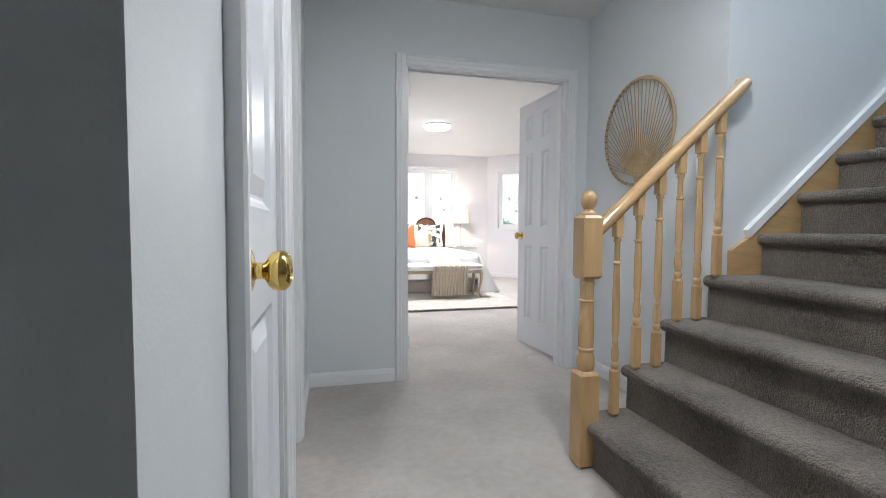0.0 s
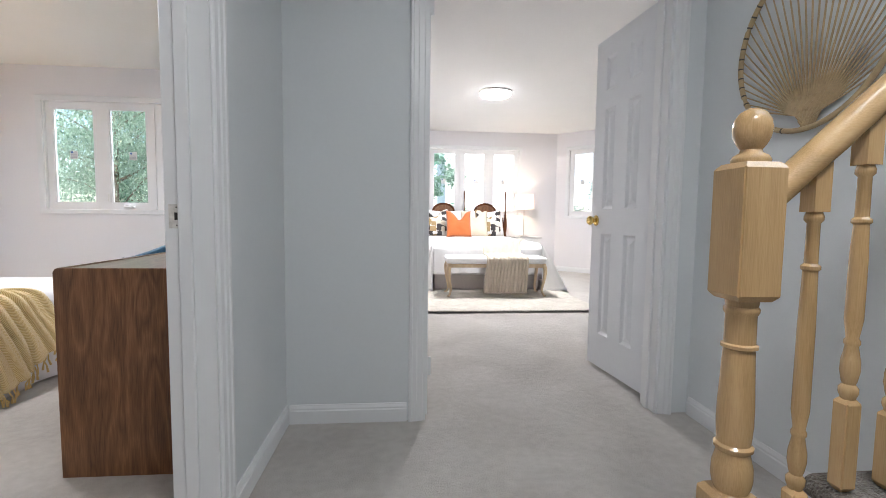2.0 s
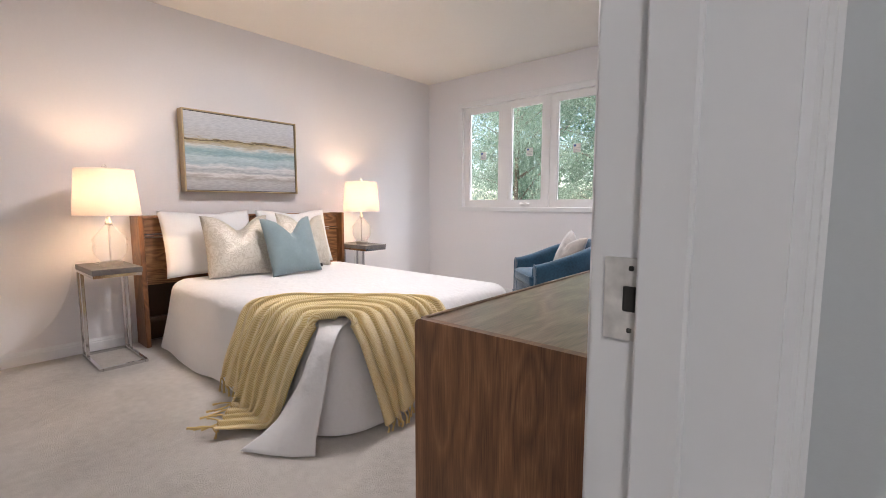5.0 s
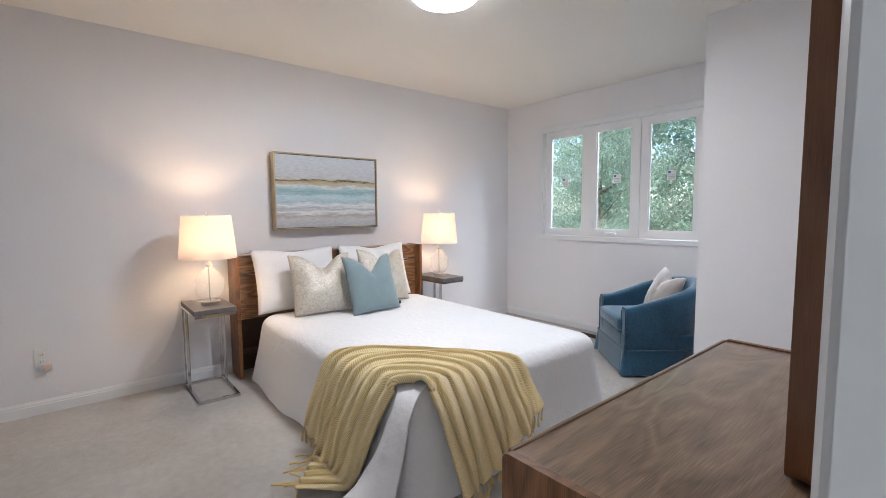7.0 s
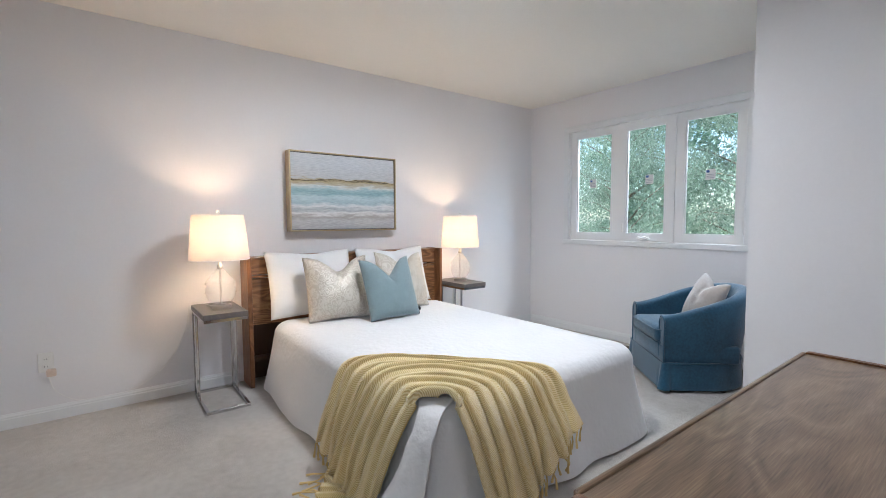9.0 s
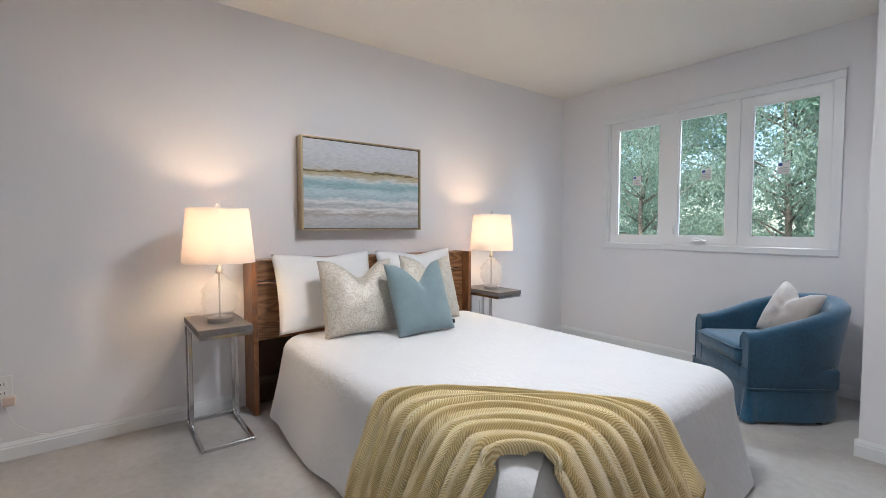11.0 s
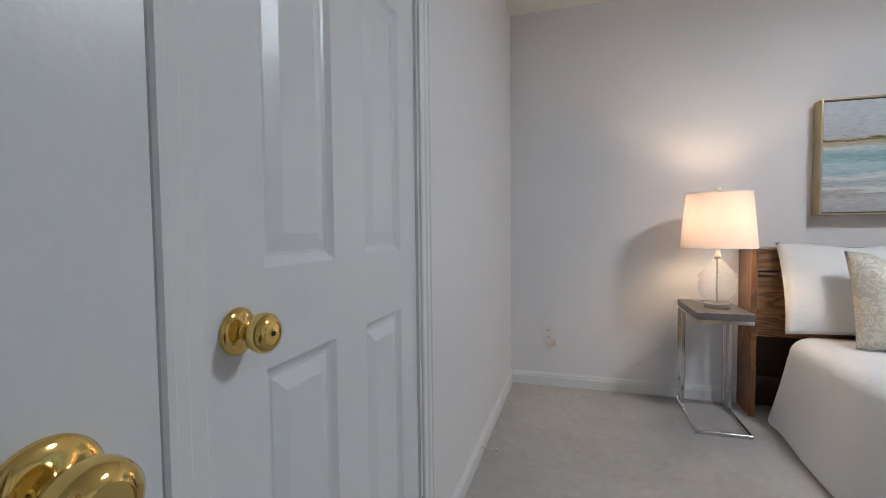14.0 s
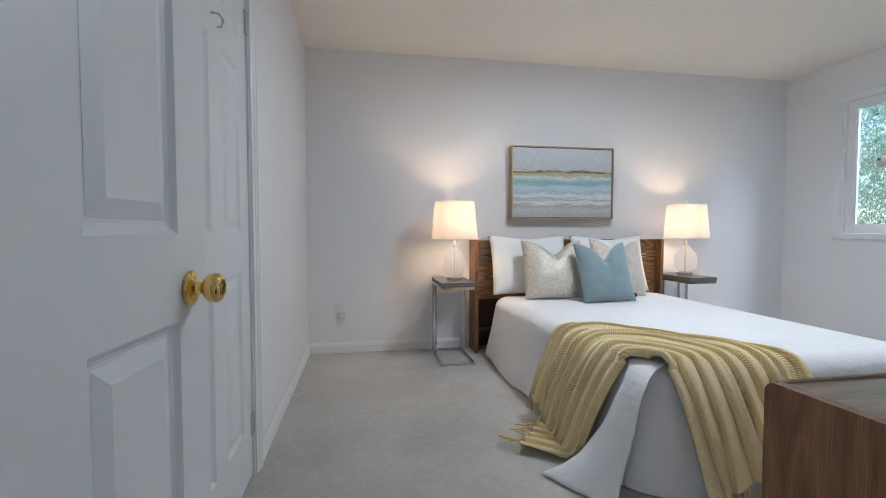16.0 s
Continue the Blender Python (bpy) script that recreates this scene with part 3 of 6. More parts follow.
structure("closet_backing", box(-1.7, -0.4, 0.95, 1.0, 0, CEIL), ROOM_PAINT, "plain closet back wall", "wall")
structure("linen_backing", box(-0.05, 0.0, 0.7, 1.5, 0, CEIL), ROOM_PAINT, "plain linen closet back wall", "wall")
MASTER_DOOR = (1.085, 2.23, 0.0, 2.025)
wall("wall_hall_end", HALL_PAINT, "x", 3.12, 3.18, 0.42, 2.38, holes=[MASTER_DOOR])
wall("wall_master_front", MASTER_PAINT, "x", 3.18, 3.24, 0.42, 5.1, holes=[MASTER_DOOR])
wall("wall_fan", HALL_PAINT, "y", 2.38, 2.50, 2.03, 3.18)
wall("wall_stair", HALL_PAINT, "x", 1.975, 2.03, 2.38, 6.2, z1=5.2)
wall("wall_above_hall", HALL_PAINT, "y", 1.62, 1.68, 0.85, 1.975, CEIL, 5.2)
wall("wall_stair_near", HALL_PAINT, "x", 0.75, 0.85, 1.9, 6.2, z1=5.2)
# unseen wall piece added to keep the sun off the hall floor
wall("wall_stair_sun_block", HALL_PAINT, "x", 0.75, 0.85, 1.62, 1.9, CEIL, 5.2)
wall("wall_stair_top", HALL_PAINT, "y", 6.2, 6.3, 0.75, 2.03, z1=5.2)
structure("ceiling_stairwell", box(1.62, 6.3, 0.75, 2.03, 5.2, 5.3), CEILING_PAINT, "white stairwell ceiling", "ceiling")
wall("wall_hall_back", HALL_PAINT, "x", -2.4, -2.3, -1.3, 5.2)
wall("wall_hall_far", HALL_PAINT, "y", 5.1, 5.2, -2.3, 0.75)
MWIN = (1.42, 3.05, 0.96, 2.16)
wall("wall_master_window", MASTER_PAINT, "x", 8.95, 9.10, 0.36, 3.72, holes=[MWIN])
wall("wall_master_left", MASTER_PAINT, "y", 0.30, 0.42, 6.28, 9.10)
wall("wall_master_right", MASTER_PAINT, "y", 5.1, 5.2, 3.18, 7.57)
# the slanted bay wall is built along x and then turned 45 degrees about the corner
BAY = pose(3.72, 8.95, 0, 0, 0, -45)
BWIN = (0.22, 1.72, 0.96, 2.16)
bay = wall("wall_master_bay", MASTER_PAINT, "x", 0.0, 0.15, 0.0, 1.96, holes=[BWIN])
bay.matrix_world = BAY


def casing_strip(length):
    """A moulded casing lying along z from 0, its face towards -y, inner edge at x = 0."""
    outline = [(0.0, 0.0), (0.0, -0.009), (0.004, -0.012), (0.026, -0.012), (0.031, -0.016), (0.048, -0.017), (0.052, -0.021), (0.062, -0.021), (0.066, -0.017), (0.066, 0.0)]
    return extrude(outline, "z", 0.0, length)


def door_frame(name, m, width, height, depth, both=True, ends=(0.0, 0.0), strike=None):
    """Jambs, stops and moulded casings round an opening. m: local x along the opening, y into the wall from the near face, z up."""
    t = thing(name, "white painted door frame with moulded casing", "door frame", kind="structure")
    t.matrix_world = m
    for nm, b in (("jamb", box(-0.0, 0.018, -0.003, depth + 0.003, 0, height)), ("jamb", box(width - 0.018, width, -0.003, depth + 0.003, 0, height)), ("jamb", box(0.018, width - 0.018, -0.003, depth + 0.003, height - 0.018, height))):
        part(nm, b, TRIM_WHITE, t)
    for nm, b in (("door_stop", box(0.018, 0.030, depth * 0.42, depth * 0.42 + 0.035, 0, height - 0.03, 0.002, 1)), ("door_stop", box(width - 0.030, width - 0.018, depth * 0.42, depth * 0.42 + 0.035, 0, height - 0.03, 0.002, 1)), ("door_stop", box(0.018, width - 0.018, depth * 0.42, depth * 0.42 + 0.035, height - 0.030, height - 0.018, 0.002, 1))):
        part(nm, b, TRIM_WHITE, t)
    sides = [Matrix()] + ([Matrix.Translation((width, depth, 0)) @ pose(0, 0, 0, 0, 0, 180)] if both else [])
    for sm in sides:
        for b, mm in ((casing_strip(height + 0.058), Matrix.Translation((width - 0.006, 0, 0))), (casing_strip(height + 0.058), Matrix.Translation((0.006, 0, 0)) @ Matrix.Diagonal((-1, 1, 1, 1))), (casing_strip(width - 0.012), Matrix.Translation((0.006, 0, height - 0.008)) @ pose(0, 0, 0, 0, 90, 0) @ Matrix.Diagonal((-1, 1, 1, 1)))):
            b.transform(sm @ mm)
            part("casing", b, TRIM_WHITE, t)
    return t


def six_panel_door(name, width, height, cols=2, label="white six-panel interior door"):
    """A panelled leaf, hinge edge at x = 0, face towards +y and -y, 35 mm thick."""
    d = thing(name, label, "door", kind="structure")
    th = 0.0175
    st = 0.112 if cols == 2 else 0.085
    mull = 0.125
    pw = (width - 2 * st - (mull if cols == 2 else 0)) / cols
    rows = [(0.215, 0.835), (0.985, 1.585), (1.69, height - 0.115)] if cols == 2 else [(0.215, 0.845), (1.015, 1.585), (1.69, height - 0.115)]
    b = bmesh.new()
    xs = [(st, st + pw)] + ([(st + pw + mull, width - st)] if cols == 2 else [])
    cells(b, "x", -th, th, 0.0, width, 0.008, height - 0.004, [(x0, x1, z0, z1) for x0, x1 in xs for z0, z1 in rows])
    part("slab", b, DOOR_WHITE, d)
    for x0, x1 in xs:
        for z0, z1 in rows:
            b = bmesh.new()
            box(x0, x1, -0.006, 0.006, z0, z1, bm=b)
            for s in (-1, 1):
                # ovolo rim, sunk border, raised centre field
                for i0, d0, i1, d1 in ((0.0, 0.0175, 0.010, 0.009), (0.010, 0.009, 0.016, 0.0065), (0.022, 0.0065, 0.050, 0.0150)):
                    o = [(x0 + i0, z0 + i0), (x1 - i0, z0 + i0), (x1 - i0, z1 - i0), (x0 + i0, z1 - i0)]
                    n = [(x0 + i1, z0 + i1), (x1 - i1, z0 + i1), (x1 - i1, z1 - i1), (x0 + i1, z1 - i1)]
                    vo = [b.verts.new((p, s * d0, q)) for p, q in o]
                    vn = [b.verts.new((p, s * d1, q)) for p, q in n]
                    for k in range(4):
                        b.faces.new((vo[k], vo[(k + 1) % 4], vn[(k + 1) % 4], vn[k]))
                    if i1 == 0.050:
                        b.faces.new(vn)
            part("panel", b, DOOR_WHITE, d)
    return d


def door_knob(parent, x, z, side, both=False):
    for s in ((side, -side) if both else (side,)):
        m = Matrix.Translation((x, s * 0.0175, z)) @ pose(0, 0, 0, -90 * s, 0, 0)
        k = part("door_knob", lathe([(0.030, 0.0), (0.0325, 0.002), (0.0325, 0.004), (0.029, 0.007), (0.022, 0.010), (0.016, 0.011), (0.012, 0.013), (0.0105, 0.020), (0.012, 0.025), (0.020, 0.029), (0.0255, 0.035), (0.0272, 0.043), (0.0262, 0.050), (0.021, 0.056), (0.0155, 0.058), (0.0150, 0.0565), (0.006, 0.0565), (0.005, 0.058), (0.0, 0.058)], 32, m), BRASS, parent, "polished brass door knob with round rose", smooth=True, angle=50)
        part("keyhole", lathe([(0.0035, 0.0), (0.0035, 0.0590), (0.0, 0.0590)], 12, m), DARK_SLOT, k)


def hinge(parent, x, y, z, mat=None):
    h = part("hinge", lathe([(0.0055, -0.045), (0.0055, 0.045), (0.003, 0.050), (0.0, 0.050)], 10, Matrix.Translation((x, y, z))), mat or STEEL, parent, smooth=True, angle=40)
    part("hinge_leaf", box(x - 0.002, x + 0.026, y - 0.003, y + 0.003, z - 0.045, z + 0.045), mat or STEEL, h)


# frames: hall wall (face x = 0.48, looking along -x), master (face y = 3.12), closet (face y = 1.64)
EAST = Matrix(((0, -1, 0, 0.48), (1, 0, 0, 0), (0, 0, 1, 0), (0, 0, 0, 1)))
f1 = door_frame("door_frame_1", EAST @ Matrix.Translation((1.60, 0, 0)), 0.81, 2.04, 0.12)
sp = part("strike_plate", box(0.789, 0.7925, 0.072, 0.112, 0.897, 0.962), NICKEL_PALE, f1, "worn white strike plate")
part("strike_hole", box(0.7875, 0.7895, 0.086, 0.097, 0.920, 0.940, 0.0008, 1), DARK_SLOT, sp)
for z in (0.905, 0.954):
    part("screw", box(0.7880, 0.7895, 0.0895, 0.0935, z - 0.002, z + 0.002, 0.0008, 1), DARK_SLOT, sp)
f2 = door_frame("door_frame_2", Matrix.Translation((0.05, 0, 0)) @ EAST @ Matrix.Translation((0.857, 0, 0)), 0.429, 2.03, 0.11, both=False)
f3 = door_frame("door_frame_3", Matrix.Translation((1.085, 3.12, 0)), 1.145, 2.025, 0.12)
hinge(f3, 0.022, 0.10, 1.90, TRIM_WHITE)
hinge(f3, 0.022, 0.10, 0.22, TRIM_WHITE)
f4 = door_frame("door_frame_4", Matrix.Translation((-0.675, 1.64, 0)) @ pose(0, 0, 0, 0, 0, 180), 0.78, 2.035, 0.12, both=False)

DW = 0.391
linen = six_panel_door("door_linen", DW, 2.01, 1, "closed narrow white panelled linen closet door")
linen.matrix_world = Matrix.Translation((0.507, 1.267, 0.005)) @ pose(0, 0, 0, 0, 0, -90)
door_knob(linen, DW - 0.048, 0.928, 1)
closet = six_panel_door("door_closet", 0.742, 2.012, 2, "closed white six-panel closet door with brass knob")
closet.matrix_world = Matrix.Translation((-1.436, 1.617, 0.005))
door_knob(closet, 0.742 - 0.055, 0.905, 1)
for z in (0.218, 1.797):
    hinge(closet, -0.006, 0.022, z)
hk = part("robe_hook", sweep([(0.40, 0.018, 1.65), (0.40, 0.04, 1.648), (0.40, 0.052, 1.63), (0.40, 0.048, 1.61), (0.40, 0.036, 1.608)], 0.004, 8), CHROME, closet, "small chrome hook", smooth=True)
entry = six_panel_door("door_bedroom", 0.815, 2.015, 2, "open white six-panel bedroom door with brass knob")
entry.matrix_world = Matrix.Translation((0.300, 1.700, 0.005)) @ pose(0, 0, 0, 0, 0, 180 - 4.2)
door_knob(entry, 0.815 - 0.072, 0.887, -1, both=True)
mleaf = six_panel_door("door_master", 0.572, 2.005, 2, "open white six-panel double-door leaf with brass knob")
mleaf.matrix_world = Matrix.Translation((2.268, 3.300, 0.012)) @ pose(0, 0, 0, 0, 0, 95.5)
door_knob(mleaf, 0.52, 0.915, 1, both=True)
for z in (0.22, 1.82):
    hinge(mleaf, -0.012, 0.02, z, TRIM_WHITE)


def baseboard(name, pts, h=0.085):
    """Moulded skirting that follows the walls' faces; each leg (x0, y0, x1, y1, nx, ny) with the room on the normal's side."""
    t = thing(name, "white moulded baseboard", "baseboard", kind="structure")
    for x0, y0, x1, y1, nx, ny in pts:
        o = [(0, 0), (0.013, 0), (0.013, h * 0.68), (0.010, h * 0.74), (0.010, h * 0.82), (0.005, h * 0.95), (0.004, h), (0, h)]
        ln = math.hypot(x1 - x0, y1 - y0)
        b = extrude(o, "x", 0, ln)
        d = Vector((x1 - x0, y1 - y0, 0)) / ln
        n = Vector((nx, ny, 0))
        b.transform(Matrix(((d.x, n.x, 0, x0), (d.y, n.y, 0, y0), (0, 0, 1, 0), (0, 0, 0, 1))))
        part("baseboard_length", b, TRIM_WHITE, t)
    return t


baseboard("baseboard_bedroom", [(-3.25, 1.64, -1.524, 1.64, 0, 1), (-3.25, 1.655, -3.25, 6.13, 1, 0), (-3.235, 6.13, -0.755, 6.13, 0, -1), (-0.755, 5.19, -0.755, 6.115, -1, 0), (-0.768, 5.19, 0.360, 5.19, 0, -1), (0.360, 2.48, 0.360, 5.175, -1, 0), (-0.606, 1.64, 0.327, 1.64, 0, 1)])
baseboard("baseboard_hall", [(0.48, 2.479, 0.48, 3.12, 1, 0), (0.494, 3.12, 1.018, 3.12, 0, -1), (2.38, 2.0, 2.38, 3.105, -1, 0), (0.53, 0.59, 0.53, 0.79, 1, 0), (-1.2, 0.575, 0.544, 0.575, 0, -1)])
baseboard("baseboard_master", [(0.42, 8.95, 3.72, 8.95, 0, -1), (5.1, 3.24, 5.1, 7.57, -1, 0), (3.72, 8.93, 5.10, 7.55, -0.7071, -0.7071)])


BLUE_INK = material("blue print", (0.05, 0.12, 0.35), 0.6)
GREY_INK = material("grey print", (0.45, 0.45, 0.47), 0.6)


def window_unit(name, m, w, z0, z1, label):
    """Three-light window in an opening: casing, frame, sashes and panes. m: local x along, y into the wall, z up."""
    t = thing(name, label, "window", kind="structure")
    t.matrix_world = m
    d = 0.15
    for nm, b in (("head_casing", box(-0.038, w + 0.038, -0.018, 0, z1 - 0.030, z1 + 0.022, 0.004)), ("stool", box(-0.038, w + 0.038, -0.022, 0, z0 - 0.020, z0 + 0.028, 0.004)), ("side_casing", box(-0.038, 0.022, -0.016, 0, z0 + 0.028, z1 - 0.030, 0.004)), ("side_casing", box(w - 0.022, w + 0.038, -0.016, 0, z0 + 0.028, z1 - 0.030, 0.004)), ("head_bead", box(-0.044, w + 0.044, -0.024, 0, z1 + 0.022, z1 + 0.031, 0.003))):
        part(nm, b, TRIM_WHITE, t)
    for nm, b in (("reveal", box(0.0, 0.03, 0.0, d, z0, z1)), ("reveal", box(w - 0.03, w, 0.0, d, z0, z1)), ("reveal", box(0.03, w - 0.03, 0.0, d, z0, z0 + 0.03)), ("reveal", box(0.03, w - 0.03, 0.0, d, z1 - 0.03, z1))):
        part(nm, b, VINYL, t)
    iw = w - 0.06
    lw = (iw - 0.0) / 3
    for i in range(3):
        x0 = 0.03 + i * lw
        s = thing("sash", "white vinyl casement sash", "sash")
        del s["category"]
        s.parent = t
        e = 0.075 if i != 1 else 0.085
        eo = 0.062
        l0 = x0 + (eo if i == 0 else e * 0.98)
        l1 = x0 + lw - (eo if i == 2 else e * 0.98)
        b0, b1 = z0 + 0.095, z1 - 0.092
        y0 = 0.022 if i == 1 else 0.030
        fr = bmesh.new()
        cells(fr, "x", y0, y0 + 0.045, x0 + 0.001, x0 + lw - 0.001, z0 + 0.03, z1 - 0.03, [(l0, l1, b0, b1)])
        part("sash_frame", fr, VINYL, s)
        bead = bmesh.new()
        cells(bead, "x", y0 + 0.008, y0 + 0.03, l0, l1, b0, b1, [(l0 + 0.012, l1 - 0.012, b0 + 0.012, b1 - 0.012)])
        part("glazing_bead", bead, VINYL, s)
        g = part("pane", box(l0 + 0.004, l1 - 0.004, y0 + 0.024, y0 + 0.028, b0 + 0.004, b1 - 0.004), PANE, s)
        g.visible_shadow = False
        sx, sz = l0 + (l1 - l0) * (0.36, 0.48, 0.40)[i], b0 + (b1 - b0) * 0.47
        st = part("sticker", box(sx, sx + 0.075, y0 + 0.0215, y0 + 0.0238, sz, sz + 0.085), PLASTIC_WHITE, s, "small white energy label on the glass")
        part("print_bar", box(sx + 0.006, sx + 0.03, y0 + 0.0205, y0 + 0.0214, sz + 0.058, sz + 0.078), BLUE_INK, st)
        for kk in range(3):
            part("print_bar", box(sx + 0.008, sx + 0.066, y0 + 0.0205, y0 + 0.0214, sz + 0.012 + kk * 0.014, sz + 0.017 + kk * 0.014), GREY_INK, st)
        if i == 1:
            cx = (l0 + l1) / 2
            cr = part("crank", box(cx - 0.055, cx + 0.055, -0.012, y0, z0 + 0.048, z0 + 0.070, 0.007, 3), PLASTIC_WHITE, s, "white folding window crank", smooth=True, angle=50)
            part("crank_arm", sweep([(cx - 0.04, -0.014, z0 + 0.072), (cx, -0.024, z0 + 0.078), (cx + 0.04, -0.016, z0 + 0.070)], 0.006, 8), PLASTIC_WHITE, cr, smooth=True)
            part("latch", box(l0 - 0.035, l0 - 0.018, y0 - 0.012, y0, b0 + 0.02, b0 + 0.10, 0.004), PLASTIC_WHITE, s)
    return t


window_unit("window_1", Matrix.Translation((WIN[0], 6.13, 0)), WIN[1] - WIN[0], WIN[2], WIN[3], "white three-light vinyl window with centre crank casement")
window_unit("window_2", Matrix.Translation((MWIN[0], 8.95, 0)), MWIN[1] - MWIN[0], MWIN[2], MWIN[3], "white three-light vinyl window behind the bed")
window_unit("window_3", BAY @ Matrix.Translation((BWIN[0], 0, 0)), BWIN[1] - BWIN[0], BWIN[2], BWIN[3], "white three-light vinyl window in the slanted wall")


def dome_light(name, at, label, glow=None):
    t = thing(name, label, "ceiling light", "flush ceiling lights", at)
    part("base_ring", lathe([(0.195, 0.0), (0.198, -0.012), (0.192, -0.022), (0.185, -0.022), (0.185, 0.0)], 48), PLASTIC_WHITE, t, smooth=True, angle=40)
    part("diffuser", lathe([(0.184, -0.018), (0.182, -0.036), (0.170, -0.050), (0.13, -0.061), (0.06, -0.067), (0.0, -0.068)], 48), glow or DOME_GLOW, t, "glowing white acrylic diffuser", smooth=True, angle=60)
    return t


dome_light("ceiling_light", BED_LIGHT, "round white flush ceiling light, switched on")
dome_light("ceiling_light", MASTER_LIGHT, "round white flush ceiling light of the far bedroom, switched on")
# this third dome is added unseen as the hall's fill light
dome_light("ceiling_light", HALL_FILL, "assumed round white flush hall ceiling light, added out of view, switched on", HALL_FILL_GLOW)

# ---- stairs ----
RISE, RUN, NOSE0 = 0.1945, 0.228, 1.416
stairs = thing("stairs", "straight staircase covered in worn taupe carpet", "stairs", kind="structure")


def step_profile():
    o = [(0.0, -RISE + 0.002), (0.30, -RISE + 0.002), (0.30, 0.0)]
    for i in range(9):
        a = radians(90 + i * 22.5)
        o.append((-0.004 + 0.027 * math.cos(a), -0.027 + 0.027 * math.sin(a)))
    o.append((0.0, -0.056))
    return o


step = extrude(step_profile(), "y", 0.85, 1.985)
bmesh.ops.subdivide_edges(step, edges=[e for e in step.edges if abs(e.verts[0].co.y - e.verts[1].co.y) > 0.5], cuts=24)
for v in step.verts:
    k = noise.noise(v.co * 9.0)
    v.co += Vector((0.004 * k, 0, 0.0035 * noise.noise(v.co * 7.0 + Vector((3, 1, 2)))))
first = part("step", step, STAIR_CARPET, stairs, smooth=True, angle=38)
first.location = (NOSE0 + RUN + 0.027, 0, RISE)
short = extrude(step_profile(), "y", 0.85, 1.951)
bmesh.ops.subdivide_edges(short, edges=[e for e in short.edges if abs(e.verts[0].co.y - e.verts[1].co.y) > 0.5], cuts=24)
for v in short.verts:
    v.co += Vector((0.004 * noise.noise(v.co * 9.0), 0, 0.0035 * noise.noise(v.co * 7.0 + Vector((3, 1, 2)))))
sec = part("step", short, STAIR_CARPET, stairs, smooth=True, angle=38)
sec.location = (NOSE0 + 5 * RUN + 0.027, 0, 5 * RISE)
for k in range(2, 15):
    if k == 5:
        continue
    o = (first if k < 5 else sec).copy()
    scene.collection.objects.link(o)
    o.location = (NOSE0 + k * RUN + 0.027 - (0.034 if k in (3, 4) else 0.0), 0, k * RISE)
for k in range(2, 5):
    part("riser_infill", box(NOSE0 + k * RUN + 0.035, NOSE0 + (k + 1) * RUN + 0.1, 1.0, 1.96, 0, (k - 1) * RISE - 0.002), STAIR_CARPET, stairs)
SL = RISE / RUN
sk0 = 2.412
skz = lambda x: 0.977 + (x - 2.54) * 0.848
skirt = part("skirt_board", extrude([(sk0, 4 * RISE), (sk0, 4 * RISE + 0.115), (sk0 + 0.10, skz(sk0 + 0.10)), (4.6, skz(4.6)), (4.6, skz(4.6) - 0.42), (sk0 + 0.24, 4 * RISE - 0.05)], "y", 1.953, 1.9745), OAK_RAIL, stairs, "varnished pale oak skirt board")
part("skirt_cap", extrude([(sk0 + 0.10, skz(sk0 + 0.10)), (4.6, skz(4.6)), (4.6, skz(4.6) + 0.048), (sk0 + 0.085, skz(sk0 + 0.085) + 0.048)], "y", 1.946, 1.9742), TRIM_WHITE, stairs, "white cap moulding over the skirt board")

railing = thing("stair_railing", "varnished pale oak stair railing with turned balusters", "railing")
BY = 1.925


def square_block(x, y, h0, h1, half):
    b = bmesh.new()
    ring = lambda r, z: [b.verts.new((x + sx * r, y + sy * r, z)) for sx, sy in ((-1, -1), (1, -1), (1, 1), (-1, 1))]
    rs = [ring(max(half - 0.010, 0.008), h0), ring(half, h0 + 0.012), ring(half, h1 - 0.012), ring(max(half - 0.010, 0.008), h1)]
    for a, d in zip(rs, rs[1:]):
        for i in range(4):
            b.faces.new((a[i], a[(i + 1) % 4], d[(i + 1) % 4], d[i]))
    b.faces.new(rs[0][::-1])
    b.faces.new(rs[-1])
    bmesh.ops.bevel(b, geom=[e for e in b.edges if abs(e.verts[0].co.z - e.verts[1].co.z) > 0.03], offset=0.003, segments=2, affect="EDGES")
    return b


NX = 1.654
newel = part("newel_post", square_block(NX, BY, 0.0, 0.40, 0.043), OAK, railing, "turned oak newel post with ball finial")
part("turning", lathe([(0.038, 0.395), (0.030, 0.403), (0.034, 0.412), (0.037, 0.430), (0.036, 0.455), (0.031, 0.475), (0.030, 0.483), (0.035, 0.489), (0.035, 0.495), (0.030, 0.500), (0.0325, 0.54), (0.032, 0.58), (0.029, 0.65), (0.0275, 0.688), (0.032, 0.691), (0.032, 0.697), (0.0275, 0.700), (0.027, 0.755), (0.031, 0.762), (0.031, 0.768), (0.028, 0.772), (0.030, 0.79)], 32, Matrix.Translation((NX, BY, 0))), OAK, newel, smooth=True, angle=40)
part("upper_block", square_block(NX, BY, 0.785, 1.045, 0.043), OAK, newel)
part("finial", lathe([(0.030, 1.040), (0.034, 1.050), (0.030, 1.058), (0.020, 1.064), (0.018, 1.070), (0.024, 1.078), (0.031, 1.092), (0.0335, 1.108), (0.031, 1.124), (0.023, 1.138), (0.011, 1.146), (0.0, 1.148)], 32, Matrix.Translation((NX, BY, 0))), OAK, newel, smooth=True, angle=50)

